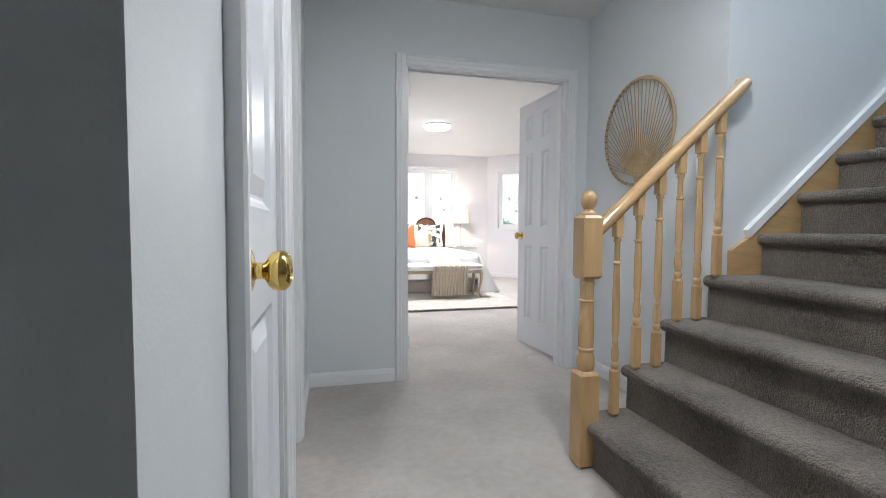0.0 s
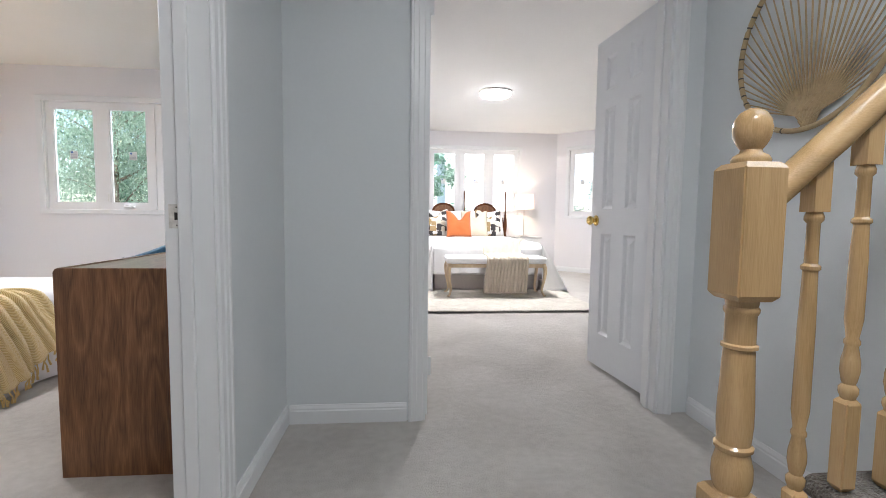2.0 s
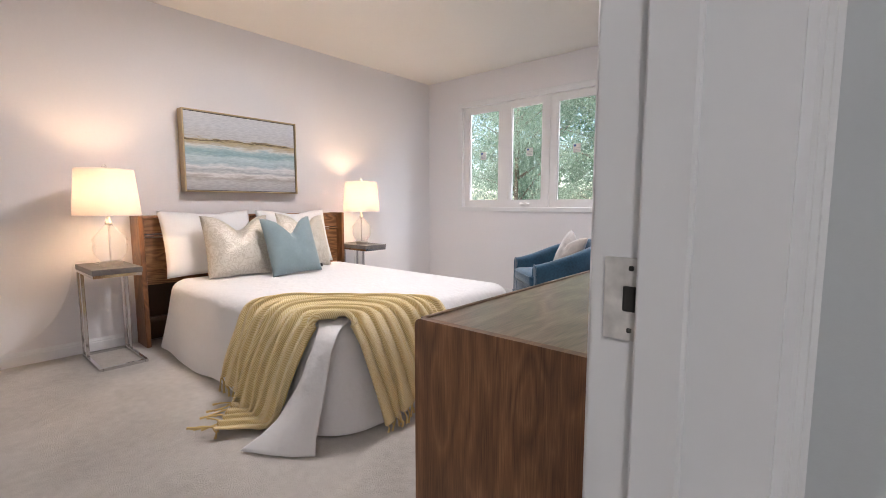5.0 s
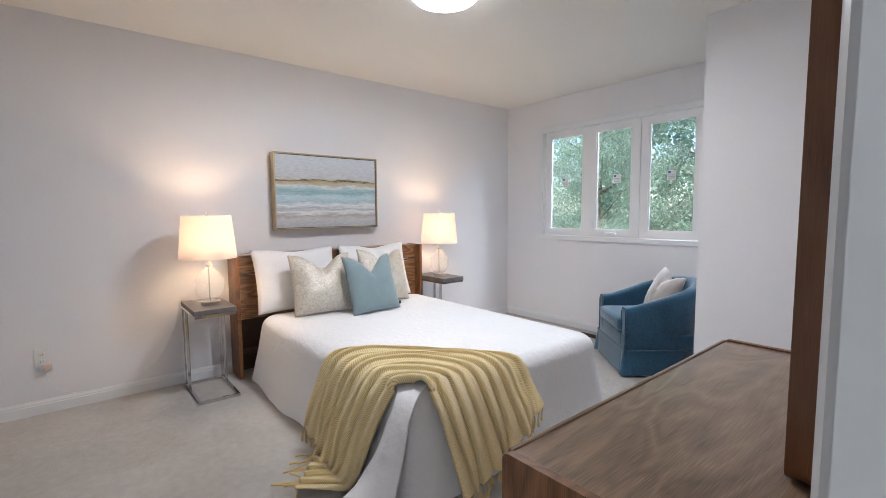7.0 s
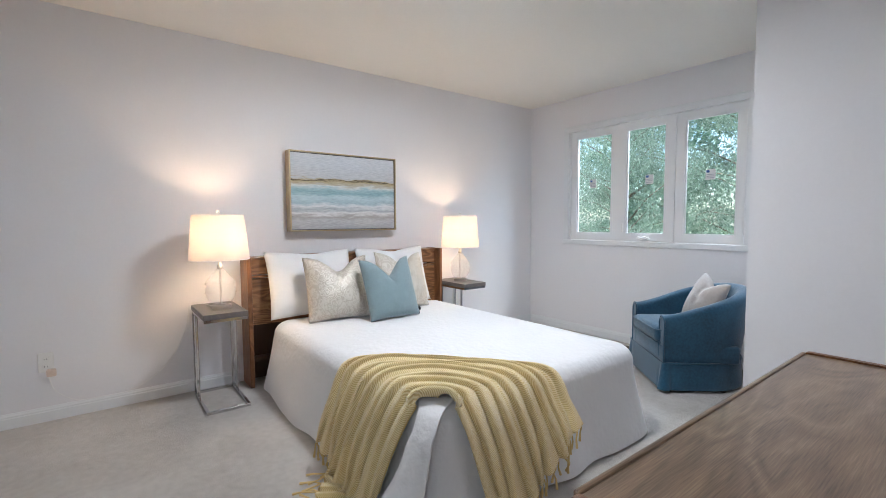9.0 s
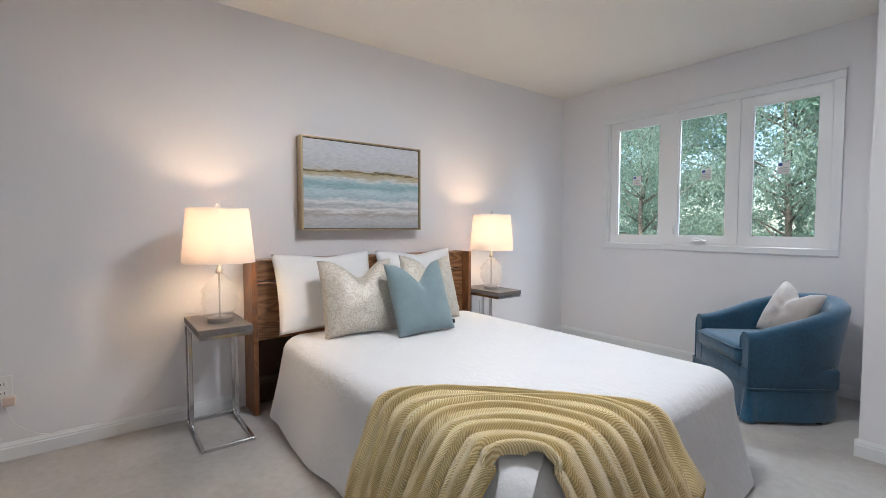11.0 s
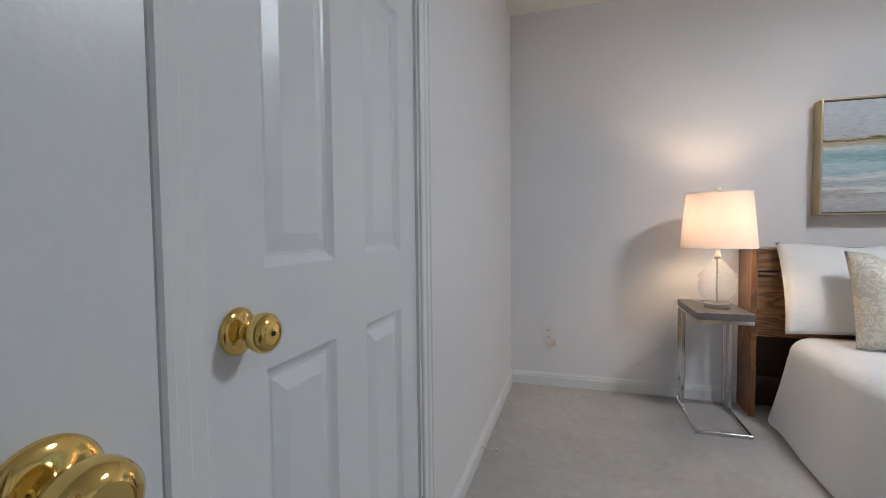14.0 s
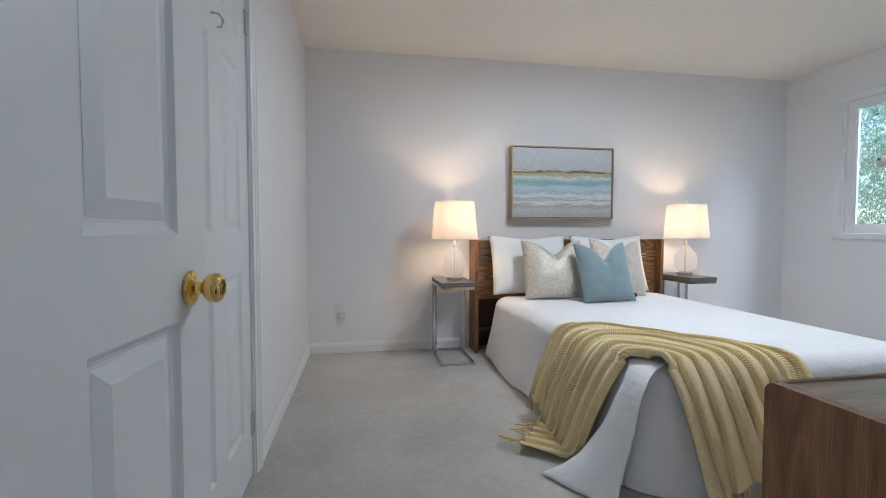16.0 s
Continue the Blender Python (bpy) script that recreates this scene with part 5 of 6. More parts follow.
def table_lamp(at, label, power):
    t = thing("table_lamp", label, "table lamp", "bedside lamps", at)
    part("foot", lathe([(0.060, 0.0), (0.061, 0.004), (0.061, 0.022), (0.055, 0.025), (0.0, 0.025)], 32), NICKEL, t, "brushed nickel foot", smooth=True, angle=40)
    pr = []
    steps = 46
    for i in range(steps + 1):
        k = i / steps
        z = 0.025 + 0.235 * k
        r = 0.048 + 0.043 * math.sin(math.pi * min(1, k * 1.25) ** 0.9) if k < 0.8 else 0.048 - 0.030 * (k - 0.8) / 0.2
        if k >= 0.55:
            s = (k - 0.55) / 0.45
            r = 0.0845 * (1 - s) ** 0.85 + 0.017
        pr.append((min(r, 0.091) + 0.0016 * math.sin(k * 60), z))
    body = lathe(pr, 64)
    for q in body.verts:
        a, k = math.atan2(q.co.y, q.co.x), (q.co.z - 0.025) / 0.235
        f = 1 + 0.028 * math.sin(16 * a) * math.sin(k * 34) * max(0.0, math.sin(math.pi * k))
        q.co.x, q.co.y = q.co.x * f, q.co.y * f
    g = part("glass_body", body, LAMP_GLASS, t, "clear ribbed glass body", smooth=True)
    inner = lathe([(max(r - 0.005, 0.004), z) for r, z in pr[1:-1]], 40)
    bmesh.ops.reverse_faces(inner, faces=inner.faces)
    part("glass_inside", inner, LAMP_GLASS, g, smooth=True)
    part("stem", lathe([(0.006, 0.025), (0.006, 0.33), (0.0, 0.33)], 12), NICKEL, t, smooth=True, angle=40)
    part("collar", lathe([(0.017, 0.258), (0.019, 0.262), (0.019, 0.275), (0.012, 0.285), (0.012, 0.31), (0.0, 0.31)], 20), NICKEL, t, smooth=True, angle=40)
    sh = bmesh.new()
    z0, z1, r0, r1 = 0.318, 0.602, 0.178, 0.152
    join(sh, lathe_open([(r0, z0), (r1, z1)], 48))
    join(sh, lathe_open([(r1 - 0.003, z1), (r0 - 0.003, z0)], 48))
    part("shade", sh, SHADE, t, "white fabric drum shade, lit", smooth=True)
    for z, r in ((z0, r0), (z1, r1)):
        part("shade_rim", sweep([((r - 0.001) * math.cos(2 * math.pi * i / 48), (r - 0.001) * math.sin(2 * math.pi * i / 48), z) for i in range(48)], 0.0028, 6, closed=True), PILLOW_WHITE, t, smooth=True)
    for i in range(3):
        a = radians(120 * i + 20)
        part("spider", sweep([(0, 0, z1 - 0.012), ((r1 - 0.004) * math.cos(a), (r1 - 0.004) * math.sin(a), z1 - 0.004)], 0.002, 6), NICKEL, t)
    part("finial", lathe([(0.004, z1 - 0.02), (0.005, z1 + 0.002), (0.011, z1 + 0.008), (0.014, z1 + 0.018), (0.010, z1 + 0.029), (0.0, z1 + 0.033)], 16), LAMP_GLASS, t, smooth=True)
    part("bulb", lathe([(0.012, 0.33), (0.014, 0.36), (0.028, 0.40), (0.030, 0.42), (0.022, 0.442), (0.0, 0.45)], 20), BULB, t, smooth=True)
    lamp("table_lamp_light", "POINT", Matrix.Translation((at[0], at[1], at[2] + 0.47)), power, (1.0, 0.66, 0.40), 0.03)
    return t


def lathe_open(profile, seg):
    b = bmesh.new()
    rings = [[b.verts.new((r * math.cos(2 * math.pi * i / seg), r * math.sin(2 * math.pi * i / seg), z)) for i in range(seg)] for r, z in profile]
    for a, c in zip(rings, rings[1:]):
        for i in range(seg):
            b.faces.new((a[i], a[(i + 1) % seg], c[(i + 1) % seg], c[i]))
    return b


BULB = emitter("warm bulb", (1.0, 0.72, 0.42), 20.0)
side_table((-3.178, 2.640, 0), "chrome C-frame side table with grey wood top beside the bed")
side_table((-3.19, 4.69, 0), "chrome C-frame side table with grey wood top beside the window")
table_lamp((-2.92, 2.778, 0.616), "glass table lamp with white drum shade, lit", 3.4)
table_lamp((-2.953, 4.818, 0.616), "glass table lamp with white drum shade, lit, near the window", 3.4)

# ---- picture ----
AY0, AY1, AZ0, AZ1 = 3.32, 4.255, 1.098, 1.718
pic = thing("painting", "abstract seascape canvas in a thin champagne frame above the bed", "painting")
part("canvas", box(-3.248, -3.170, AY0 + 0.016, AY1 - 0.016, AZ0 + 0.016, AZ1 - 0.016), painting_material(AY0, AY1, AZ0, AZ1), pic, "blue, grey and ochre brushed seascape")
for y0, y1, z0, z1 in ((AY0, AY0 + 0.010, AZ0, AZ1), (AY1 - 0.010, AY1, AZ0, AZ1), (AY0 + 0.010, AY1 - 0.010, AZ0, AZ0 + 0.010), (AY0 + 0.010, AY1 - 0.010, AZ1 - 0.010, AZ1)):
    part("frame_bar", box(-3.246, -3.158, y0, y1, z0, z1, 0.001, 1), FRAME_GOLD, pic)
fb = cells(bmesh.new(), "y", -3.246, -3.176, AY0 + 0.0105, AY1 - 0.0105, AZ0 + 0.0105, AZ1 - 0.0105, [(AY0 + 0.0155, AY1 - 0.0155, AZ0 + 0.0155, AZ1 - 0.0155)])
part("shadow_gap", fb, FRAME_DARK, pic)

# ---- outlet, plug and cord ----
ol = thing("wall_outlet", "white duplex wall outlet with a plugged-in adapter", "outlet", at=(-3.249, 1.888, 0.352))
part("cover_plate", box(0.0, 0.006, -0.036, 0.036, -0.058, 0.058, 0.003), PLASTIC_WHITE, ol)
for z in (0.020, -0.024):
    so = part("socket", box(0.004, 0.008, -0.016, 0.016, z - 0.014, z + 0.014, 0.003), PLASTIC_WHITE, ol)
    for y in (-0.006, 0.006):
        part("slot", box(0.0075, 0.0086, y - 0.0012, y + 0.0012, z - 0.005, z + 0.005), DARK_SLOT, so)
part("plug", box(0.008, 0.040, 0.002, 0.046, -0.082, -0.040, 0.006), PLUG_BEIGE, ol, "cream plug-in dimmer", smooth=True, angle=40)
cord_pts = [(-3.215, 1.90, 0.29), (-3.222, 1.905, 0.24), (-3.232, 1.93, 0.17), (-3.226, 2.02, 0.10), (-3.224, 2.15, 0.092), (-3.225, 2.28, 0.094), (-3.228, 2.40, 0.15), (-3.235, 2.52, 0.26), (-3.235, 2.61, 0.44), (-3.225, 2.64, 0.60), (-3.17, 2.68, 0.628), (-3.0, 2.74, 0.622)]


def smooth_path(p, k=6):
    out = []
    v = [Vector(q) for q in p]
    for i in range(len(v) - 1):
        a, b, c, d = v[max(i - 1, 0)], v[i], v[i + 1], v[min(i + 2, len(v) - 1)]
        for j in range(k):
            t = j / k
            out.append(0.5 * ((2 * b) + (c - a) * t + (2 * a - 5 * b + 4 * c - d) * t * t + (3 * b - a - 3 * c + d) * t ** 3))
    return out + [v[-1]]


tagged(make("lamp_cord", sweep(smooth_path(cord_pts), 0.0015, 6), PLASTIC_WHITE, smooth=True), "thin clear lamp cord running along the baseboard", "cord")
o2 = thing("wall_outlet", "white wall outlet behind the side table", "outlet", at=(-3.249, 4.99, 0.40))
part("cover_plate", box(0.0, 0.006, -0.036, 0.036, -0.058, 0.058, 0.003), PLASTIC_WHITE, o2)
ds = thing("door_stop", "white spring door stop on the baseboard", "door stop", at=(-2.2, 1.653, 0.05))
part("spring", sweep([(0.004 * math.cos(t * 1.6), 0.002 + t * 0.0012, 0.004 * math.sin(t * 1.6)) for t in range(56)], 0.0012, 5), PLASTIC_WHITE, ds)
part("rubber_tip", lathe([(0.006, 0.0), (0.007, 0.004), (0.006, 0.012), (0.0, 0.013)], 12, Matrix.Translation((0, 0.068, 0)) @ pose(0, 0, 0, -90, 0, 0)), PLASTIC_WHITE, ds, smooth=True)
vent = thing("floor_vent", "brown slotted floor register by the window wall", "floor vent", at=(-1.96, 5.96, 0.0))
part("vent_frame", cells(bmesh.new(), "y", -0.15, 0.15, -0.05, 0.05, 0.001, 0.006, []), SHADOW_BOARD, vent)
for i in range(9):
    part("vent_slat", box(-0.135 + i * 0.0315, -0.118 + i * 0.0315, -0.04, 0.04, 0.006, 0.009), SHADOW_BOARD, vent)

# ---- dresser and its mirror ----
DX0, DX1, DY0, DY1, DZ = -0.197, 0.360, 2.745, 3.985, 0.746
dresser = thing("dresser", "walnut veneer dresser standing beside the doorway", "dresser")
o = [(DX0 + 0.002, 0.0), (DX1, 0.0), (DX1, DZ)]
for i in range(7):
    a = radians(90 + 15 * i)
    o.append((DX0 + 0.020 + 0.018 * math.cos(a), DZ - 0.018 + 0.018 * math.sin(a)))
for y in (DY0, DY1 - 0.02):
    part("end_panel", extrude(o, "y", y, y + 0.02), WALNUT_UP, dresser, "figured walnut end panel with rounded corner")
part("top", box(DX0 + 0.012, DX1 - 0.002, DY0 + 0.02, DY1 - 0.02, DZ - 0.024, DZ - 0.006), WALNUT_TOP, dresser, "satin figured walnut top")
part("top_lip", box(DX0, DX0 + 0.012, DY0 + 0.02, DY1 - 0.02, DZ - 0.026, DZ - 0.001, 0.004), WALNUT_TOP, dresser)
part("plinth", box(DX0 + 0.05, DX1 - 0.01, DY0 + 0.02, DY1 - 0.02, 0.0, 0.075), SHADOW_BOARD, dresser)
part("carcass", box(DX0 + 0.03, DX1 - 0.01, DY0 + 0.021, DY1 - 0.021, 0.076, DZ - 0.03), SHADOW_BOARD, dresser)
for c in range(2):
    for r in range(3):
        y0 = DY0 + 0.028 + c * 0.579
        z0 = 0.085 + r * 0.212
        d = part("drawer_front", box(DX0 + 0.008, DX0 + 0.028, y0, y0 + 0.572, z0, z0 + 0.205, 0.003), WALNUT_HEAD, dresser)
        part("drawer_pull", box(DX0 - 0.008, DX0 + 0.009, y0 + 0.22, y0 + 0.35, z0 + 0.15, z0 + 0.165, 0.004), SHADOW_BOARD, d)
mir = thing("dresser_mirror", "tall mirror in a rounded red-brown wooden frame on the dresser", "mirror")
MY0, MY1, MZ0, MZ1, MX = 3.055, 3.83, 0.745, 1.90, 0.20
fr = bmesh.new()
outer = [(p[0], p[1]) for p in superbox(MY0, MY1, MZ0, MZ1, 0.03, 48)]
inner_o = [(p[0], p[1]) for p in superbox(MY0 + 0.05, MY1 - 0.05, MZ0 + 0.05, MZ1 - 0.05, 0.012, 48)]
va = [[fr.verts.new((x, p, q)) for p, q in ring] for ring in (outer, inner_o) for x in (MX, MX + 0.045)]
n = len(outer)
for i in range(n):
    j = (i + 1) % n
    fr.faces.new((va[0][i], va[0][j], va[2][j], va[2][i]))
    fr.faces.new((va[1][i], va[1][j], va[3][j], va[3][i]))
    fr.faces.new((va[0][i], va[0][j], va[1][j], va[1][i]))
    fr.faces.new((va[2][i], va[2][j], va[3][j], va[3][i]))
part("frame", fr, MIRROR_WOOD, mir, "rounded red-brown wooden frame")
part("mirror_glass", box(MX + 0.012, MX + 0.016, MY0 + 0.045, MY1 - 0.045, MZ0 + 0.045, MZ1 - 0.045), MIRROR, mir)
part("back_board", box(MX + 0.050, MX + 0.062, MY0 + 0.012, MY1 - 0.012, MZ0 + 0.012, MZ1 - 0.012), WALNUT_HEAD, mir)
for y in (MY0 + 0.10, MY1 - 0.16):
    part("support", box(MX + 0.063, MX + 0.115, y, y + 0.05, 0.745, 1.5, 0.003), MIRROR_WOOD, mir)

# ---- blue armchair ----
chair = thing("armchair", "petrol blue velvet barrel armchair with pleated skirt", "armchair", at=(-1.452, 5.392, 0), rz=-42.0)
# local: x to the chair's left-right, y back, front edge on y = 0; half width 0.335
HW, DP = 0.318, 0.63


def u_path(t, inset):
    """The barrel's plan from one arm front round the back to the other; t in 0..1."""
    w = HW - inset
    s = 0.30
    L = [s, math.pi * w, s]
    d = t * sum(L)
    if d < L[0]:
        return Vector((-w, d, 0)), Vector((-1, 0, 0))
    if d < L[0] + L[1]:
        a = math.pi - (d - L[0]) / w
        return Vector((w * math.cos(a), s + (DP - s - inset) / w * w * math.sin(a), 0)), Vector((math.cos(a), math.sin(a), 0))
    return Vector((w, s - (d - L[0] - L[1]), 0)), Vector((1, 0, 0))


def shell_height(t):
    k = math.sin(math.pi * t) ** 1.4
    return 0.515 + 0.185 * k


def barrel(t, q):
    """Cross-section q round the padded shell: outside up, rolled top, inside down."""
    k = math.sin(math.pi * t) ** 2
    h = shell_height(t)
    th = 0.085 + 0.015 * k
    p_out, nrm = u_path(t, 0.0)
    slope = 0.07 * k
    if q < 0.4:
        s = q / 0.4
        return p_out + nrm * (-0.012 + slope * s) + Vector((0, 0, 0.19 + (h - 0.045 - 0.19) * s))
    if q < 0.6:
        s = (q - 0.4) / 0.2
        a = math.pi * s
        c = p_out + nrm * (-0.012 + slope - th / 2)
        return c + nrm * (th / 2 * math.cos(a)) + Vector((0, 0, h - 0.045 + 0.045 * math.sin(a)))
    s = (q - 0.6) / 0.4
    return p_out + nrm * (-0.012 + slope * (1 - s) - th) + Vector((0, 0, h - 0.045 - (h - 0.045 - 0.22) * s))


sh = surface(barrel, 56, 40)
for t in (0.0, 1.0):
    loop = [sh.verts.new(barrel(t, j / 40)) for j in range(41)]
    sh.faces.new(loop)
bmesh.ops.remove_doubles(sh, verts=sh.verts, dist=1e-4)
part("barrel_back", sh, BLUE_VELVET, chair, "rolled velvet arms and curved back", smooth=True, angle=60)
for t in (0.0, 1.0):
    part("piping", sweep([barrel(t, j / 40) + Vector((0, -0.003, 0)) for j in range(41)], 0.005, 6), BLUE_VELVET, chair, smooth=True)
part("seat_base", box(-HW + 0.012, HW - 0.012, -0.005, 0.50, 0.19, 0.315, 0.02, 3), BLUE_VELVET, chair, smooth=True, angle=50)


sc = box(-HW + 0.075, HW - 0.075, -0.03, 0.44, 0.312, 0.425, 0.045, 4)
for v in sc.verts:
    if v.co.z > 0.37:
        v.co.z += 0.018 * math.cos(v.co.x * 5) * (1 - abs(v.co.y - 0.2) * 2)
cush = part("seat_cushion", sc, BLUE_VELVET, chair, "loose boxed seat cushion with piping", smooth=True, angle=60)
for z in (0.325, 0.408):
    part("piping", sweep([(p[0], p[1], z) for p in superbox(-HW + 0.074, HW - 0.074, -0.032, 0.44, 0.05, 48)], 0.0045, 6, closed=True), BLUE_VELVET, cush, smooth=True)


def skirt_plan(off):
    """The skirt's plan: round the barrel from one arm front to the other, then straight along the front."""
    per = []
    for i in range(111):
        p, nrm = u_path(i / 110, -off)
        per.append((p.x, p.y - 0.010, nrm.x, nrm.y))
    per += [((HW + off) * (1 - i / 24.5), -0.014, 0.0, -1.0) for i in range(1, 49)]
    return per


def skirt_pt(t, q):
    per = skirt_plan(0.006)
    i = min(int(t * len(per)), len(per) - 1) if t < 1 else 0
    px, py, nx, ny = per[i]
    d = min(math.hypot(px - HW * sx, py - 0.0) for sx in (-1, 1))
    pleat = 0.024 * math.sin(d * 90) * max(0, 1 - d / 0.07)
    z = 0.20 - 0.18 * q
    return Vector((px + nx * (0.012 * q + pleat * q), py + ny * (0.012 * q + pleat * q), z))


part("skirt", surface(skirt_pt, 160, 6, 0.004), BLUE_VELVET, chair, "tailored skirt with corner kick pleats", smooth=True, angle=70)
part("skirt_welt", sweep([(p[0], p[1], 0.203) for p in skirt_plan(0.008)[::2]], 0.005, 6, closed=True), BLUE_VELVET, chair, smooth=True)
for x in (-0.28, 0.28):
    for y in (0.04, 0.40):
        part("foot", lathe([(0.022, 0.0), (0.026, 0.02), (0.03, 0.06), (0.0, 0.06)], 12, Matrix.Translation((x, y, 0))), SHADOW_BOARD, chair, smooth=True, angle=40)
cp = cushion("pillow", 0.36, 0.36, 0.14, GREY_CUSHION, "stone grey linen cushion on the armchair", (-1.235, 5.62, 0.425), -42, 24, 0.07, roll=8, seed=3)

# ---- the far bedroom ----
rug = surface(lambda u, v: Vector((1.02 + 1.97 * u, 5.37 + 2.75 * v, 0.016 + 0.009 * noise.noise(Vector((u * 60, v * 80, 0))))), 120, 150, 0.012)
tagged(make("rug", rug, RUG, smooth=True), "shaggy beige-cream area rug under the bed", "rug")

mbed = thing("bed", "king bed with two arched mahogany headboards and turned posts", "bed")
MBX0, MBX1, MBY0, MBY1 = 1.34, 2.76, 6.58, 8.70
part("mattress", box(MBX0 + 0.03, MBX1 - 0.03, MBY0 + 0.03, MBY1, 0.25, 0.60, 0.05, 3), PILLOW_WHITE, mbed, smooth=True, angle=50)
part("dust_ruffle", box(MBX0 + 0.05, MBX1 - 0.05, MBY0 + 0.05, MBY1, 0.04, 0.26), GREY_LILAC, mbed, "grey fabric bed base")
for i in range(3):
    x = 1.315 + 0.727 * i
    p = part("bed_post", lathe([(0.028, 0.02), (0.028, 0.55), (0.034, 0.57), (0.030, 0.62), (0.020, 0.66), (0.030, 0.74), (0.035, 0.82), (0.028, 0.90), (0.017, 0.96), (0.024, 0.98), (0.014, 1.00), (0.010, 1.12), (0.009, 1.24), (0.013, 1.28), (0.010, 1.30), (0.016, 1.34), (0.011, 1.39), (0.0, 1.405)], 16, Matrix.Translation((x, 8.80, 0))), MAHOGANY, mbed, "slim turned dark post", smooth=True, angle=50)
for i in range(2):
    xc = 1.68 + 0.727 * i
    for inset, y, mat, nm in ((0.0, 8.80, MAHOGANY, "headboard_panel"), (0.035, 8.785, WALNUT_UP, "inset_panel")):
        o = [(xc - 0.33 + inset, 0.45), (xc + 0.33 - inset, 0.45), (xc + 0.33 - inset, 0.93 - inset)]
        for j in range(13):
            a = radians(15 * j)
            o.append((xc + (0.20 - inset) * math.cos(a), 1.04 + (0.15 - inset) * math.sin(a)))
        o.append((xc - 0.33 + inset, 0.93 - inset))
        part(nm, extrude(o, "y", y, y + 0.02), mat, mbed, "arched mahogany headboard panel")
duvet = tagged(make("duvet", draped_cover(MBX0 - 0.02, MBX1 + 0.02, MBY0, MBY1, 0.625, 0.10, 0.25, 0.03, 0.012, seed=4.1, step=0.05), PILLOW_WHITE, smooth=True), "white duvet over the king bed", "duvet")
part("side_fall", surface(lambda u, v: Vector((2.74 + 0.34 * v ** 0.9 + 0.025 * math.sin(u * 21) * v, 6.60 + 1.3 * u - 0.04 * v * (1 - u), 0.60 - 0.575 * v ** (1.05 + 0.6 * u))), 40, 16, 0.01), PILLOW_WHITE, duvet, "duvet side trailing to the floor", smooth=True)
part("side_fall", surface(lambda u, v: Vector((1.36 - 0.22 * v ** 0.9 - 0.02 * math.sin(u * 21) * v, 6.60 + 1.3 * u, 0.60 - 0.575 * v)), 40, 16, 0.01), PILLOW_WHITE, duvet, smooth=True)
for xa, xb in ((2.74, 3.08), (1.36, 1.14)):
    part("corner_fall", surface(lambda u, v: Vector((xa + (xb - xa) * v ** 0.9 * u, 6.572 - 0.012 * v + 0.012 * math.sin(u * 9) * v, 0.60 - 0.575 * v)), 12, 16, 0.01), PILLOW_WHITE, duvet, smooth=True)
part("foot_fall", surface(lambda u, v: Vector((1.36 + 1.38 * u, 6.575 - 0.02 * v + 0.012 * math.sin(u * 40) * v, 0.57 - 0.34 * v)), 60, 10, 0.01), PILLOW_WHITE, duvet, smooth=True)

MP = 0.63
cushion("pillow", 0.40, 0.44, 0.15, ORANGE, "burnt orange velvet throw pillow with chopped top", (1.86, 8.00, MP), 0, 20, 0.15, seed=2)
cushion("pillow", 0.44, 0.44, 0.15, CREAM, "cream throw pillow behind the orange one", (2.14, 8.22, MP), 0, 18, 0.12, seed=5)
cushion("pillow", 0.44, 0.46, 0.15, PATCH, "black, cream and tan patchwork pillow", (2.40, 8.38, MP), 0, 16, 0.13, "patchwork pillows", seed=8)
cushion("pillow", 0.44, 0.46, 0.15, PATCH, "black, cream and tan patchwork pillow", (1.50, 8.36, MP), 0, 16, 0.13, "patchwork pillows", seed=11)
cushion("pillow", 0.66, 0.44, 0.17, PILLOW_WHITE, "white bed pillow against the headboard", (2.38, 8.62, MP), 0, 14, 0.02, "white king pillows", seed=12)
cushion("pillow", 0.66, 0.44, 0.17, PILLOW_WHITE, "white bed pillow against the headboard", (1.68, 8.62, MP), 0, 14, 0.02, "white king pillows", seed=14)

bench = thing("bench", "upholstered bench with carved cabriole legs at the bed foot", "bench", at=(0, 0, 0.03))
BNX0, BNX1, BNY0, BNY1 = 1.49, 2.66, 6.10, 6.48
part("seat", box(BNX0, BNX1, BNY0, BNY1, 0.375, 0.455, 0.03, 4), PILLOW_WHITE, bench, "white upholstered seat", smooth=True, angle=50)
part("apron", box(BNX0 + 0.02, BNX1 - 0.02, BNY0 + 0.015, BNY1 - 0.015, 0.335, 0.376, 0.006), BENCH_WOOD, bench)
for sx, x in ((-1, BNX0 + 0.04), (1, BNX1 - 0.04)):
    for sy, y in ((-1, BNY0 + 0.035), (1, BNY1 - 0.035)):
        pts = smooth_path([(x, y, 0.375), (x + sx * 0.018, y + sy * 0.018, 0.31), (x + sx * 0.010, y + sy * 0.010, 0.20), (x - sx * 0.010, y - sy * 0.010, 0.08), (x + sx * 0.004, y + sy * 0.004, 0.025), (x + sx * 0.02, y + sy * 0.02, 0.0)], 5)
        part("leg", sweep(pts, lambda u: 0.030 - 0.017 * math.sin(min(1, u * 1.15) * math.pi / 2) + (0.008 if u > 0.93 else 0), 12), BENCH_WOOD, bench, "pale carved cabriole leg", smooth=True)


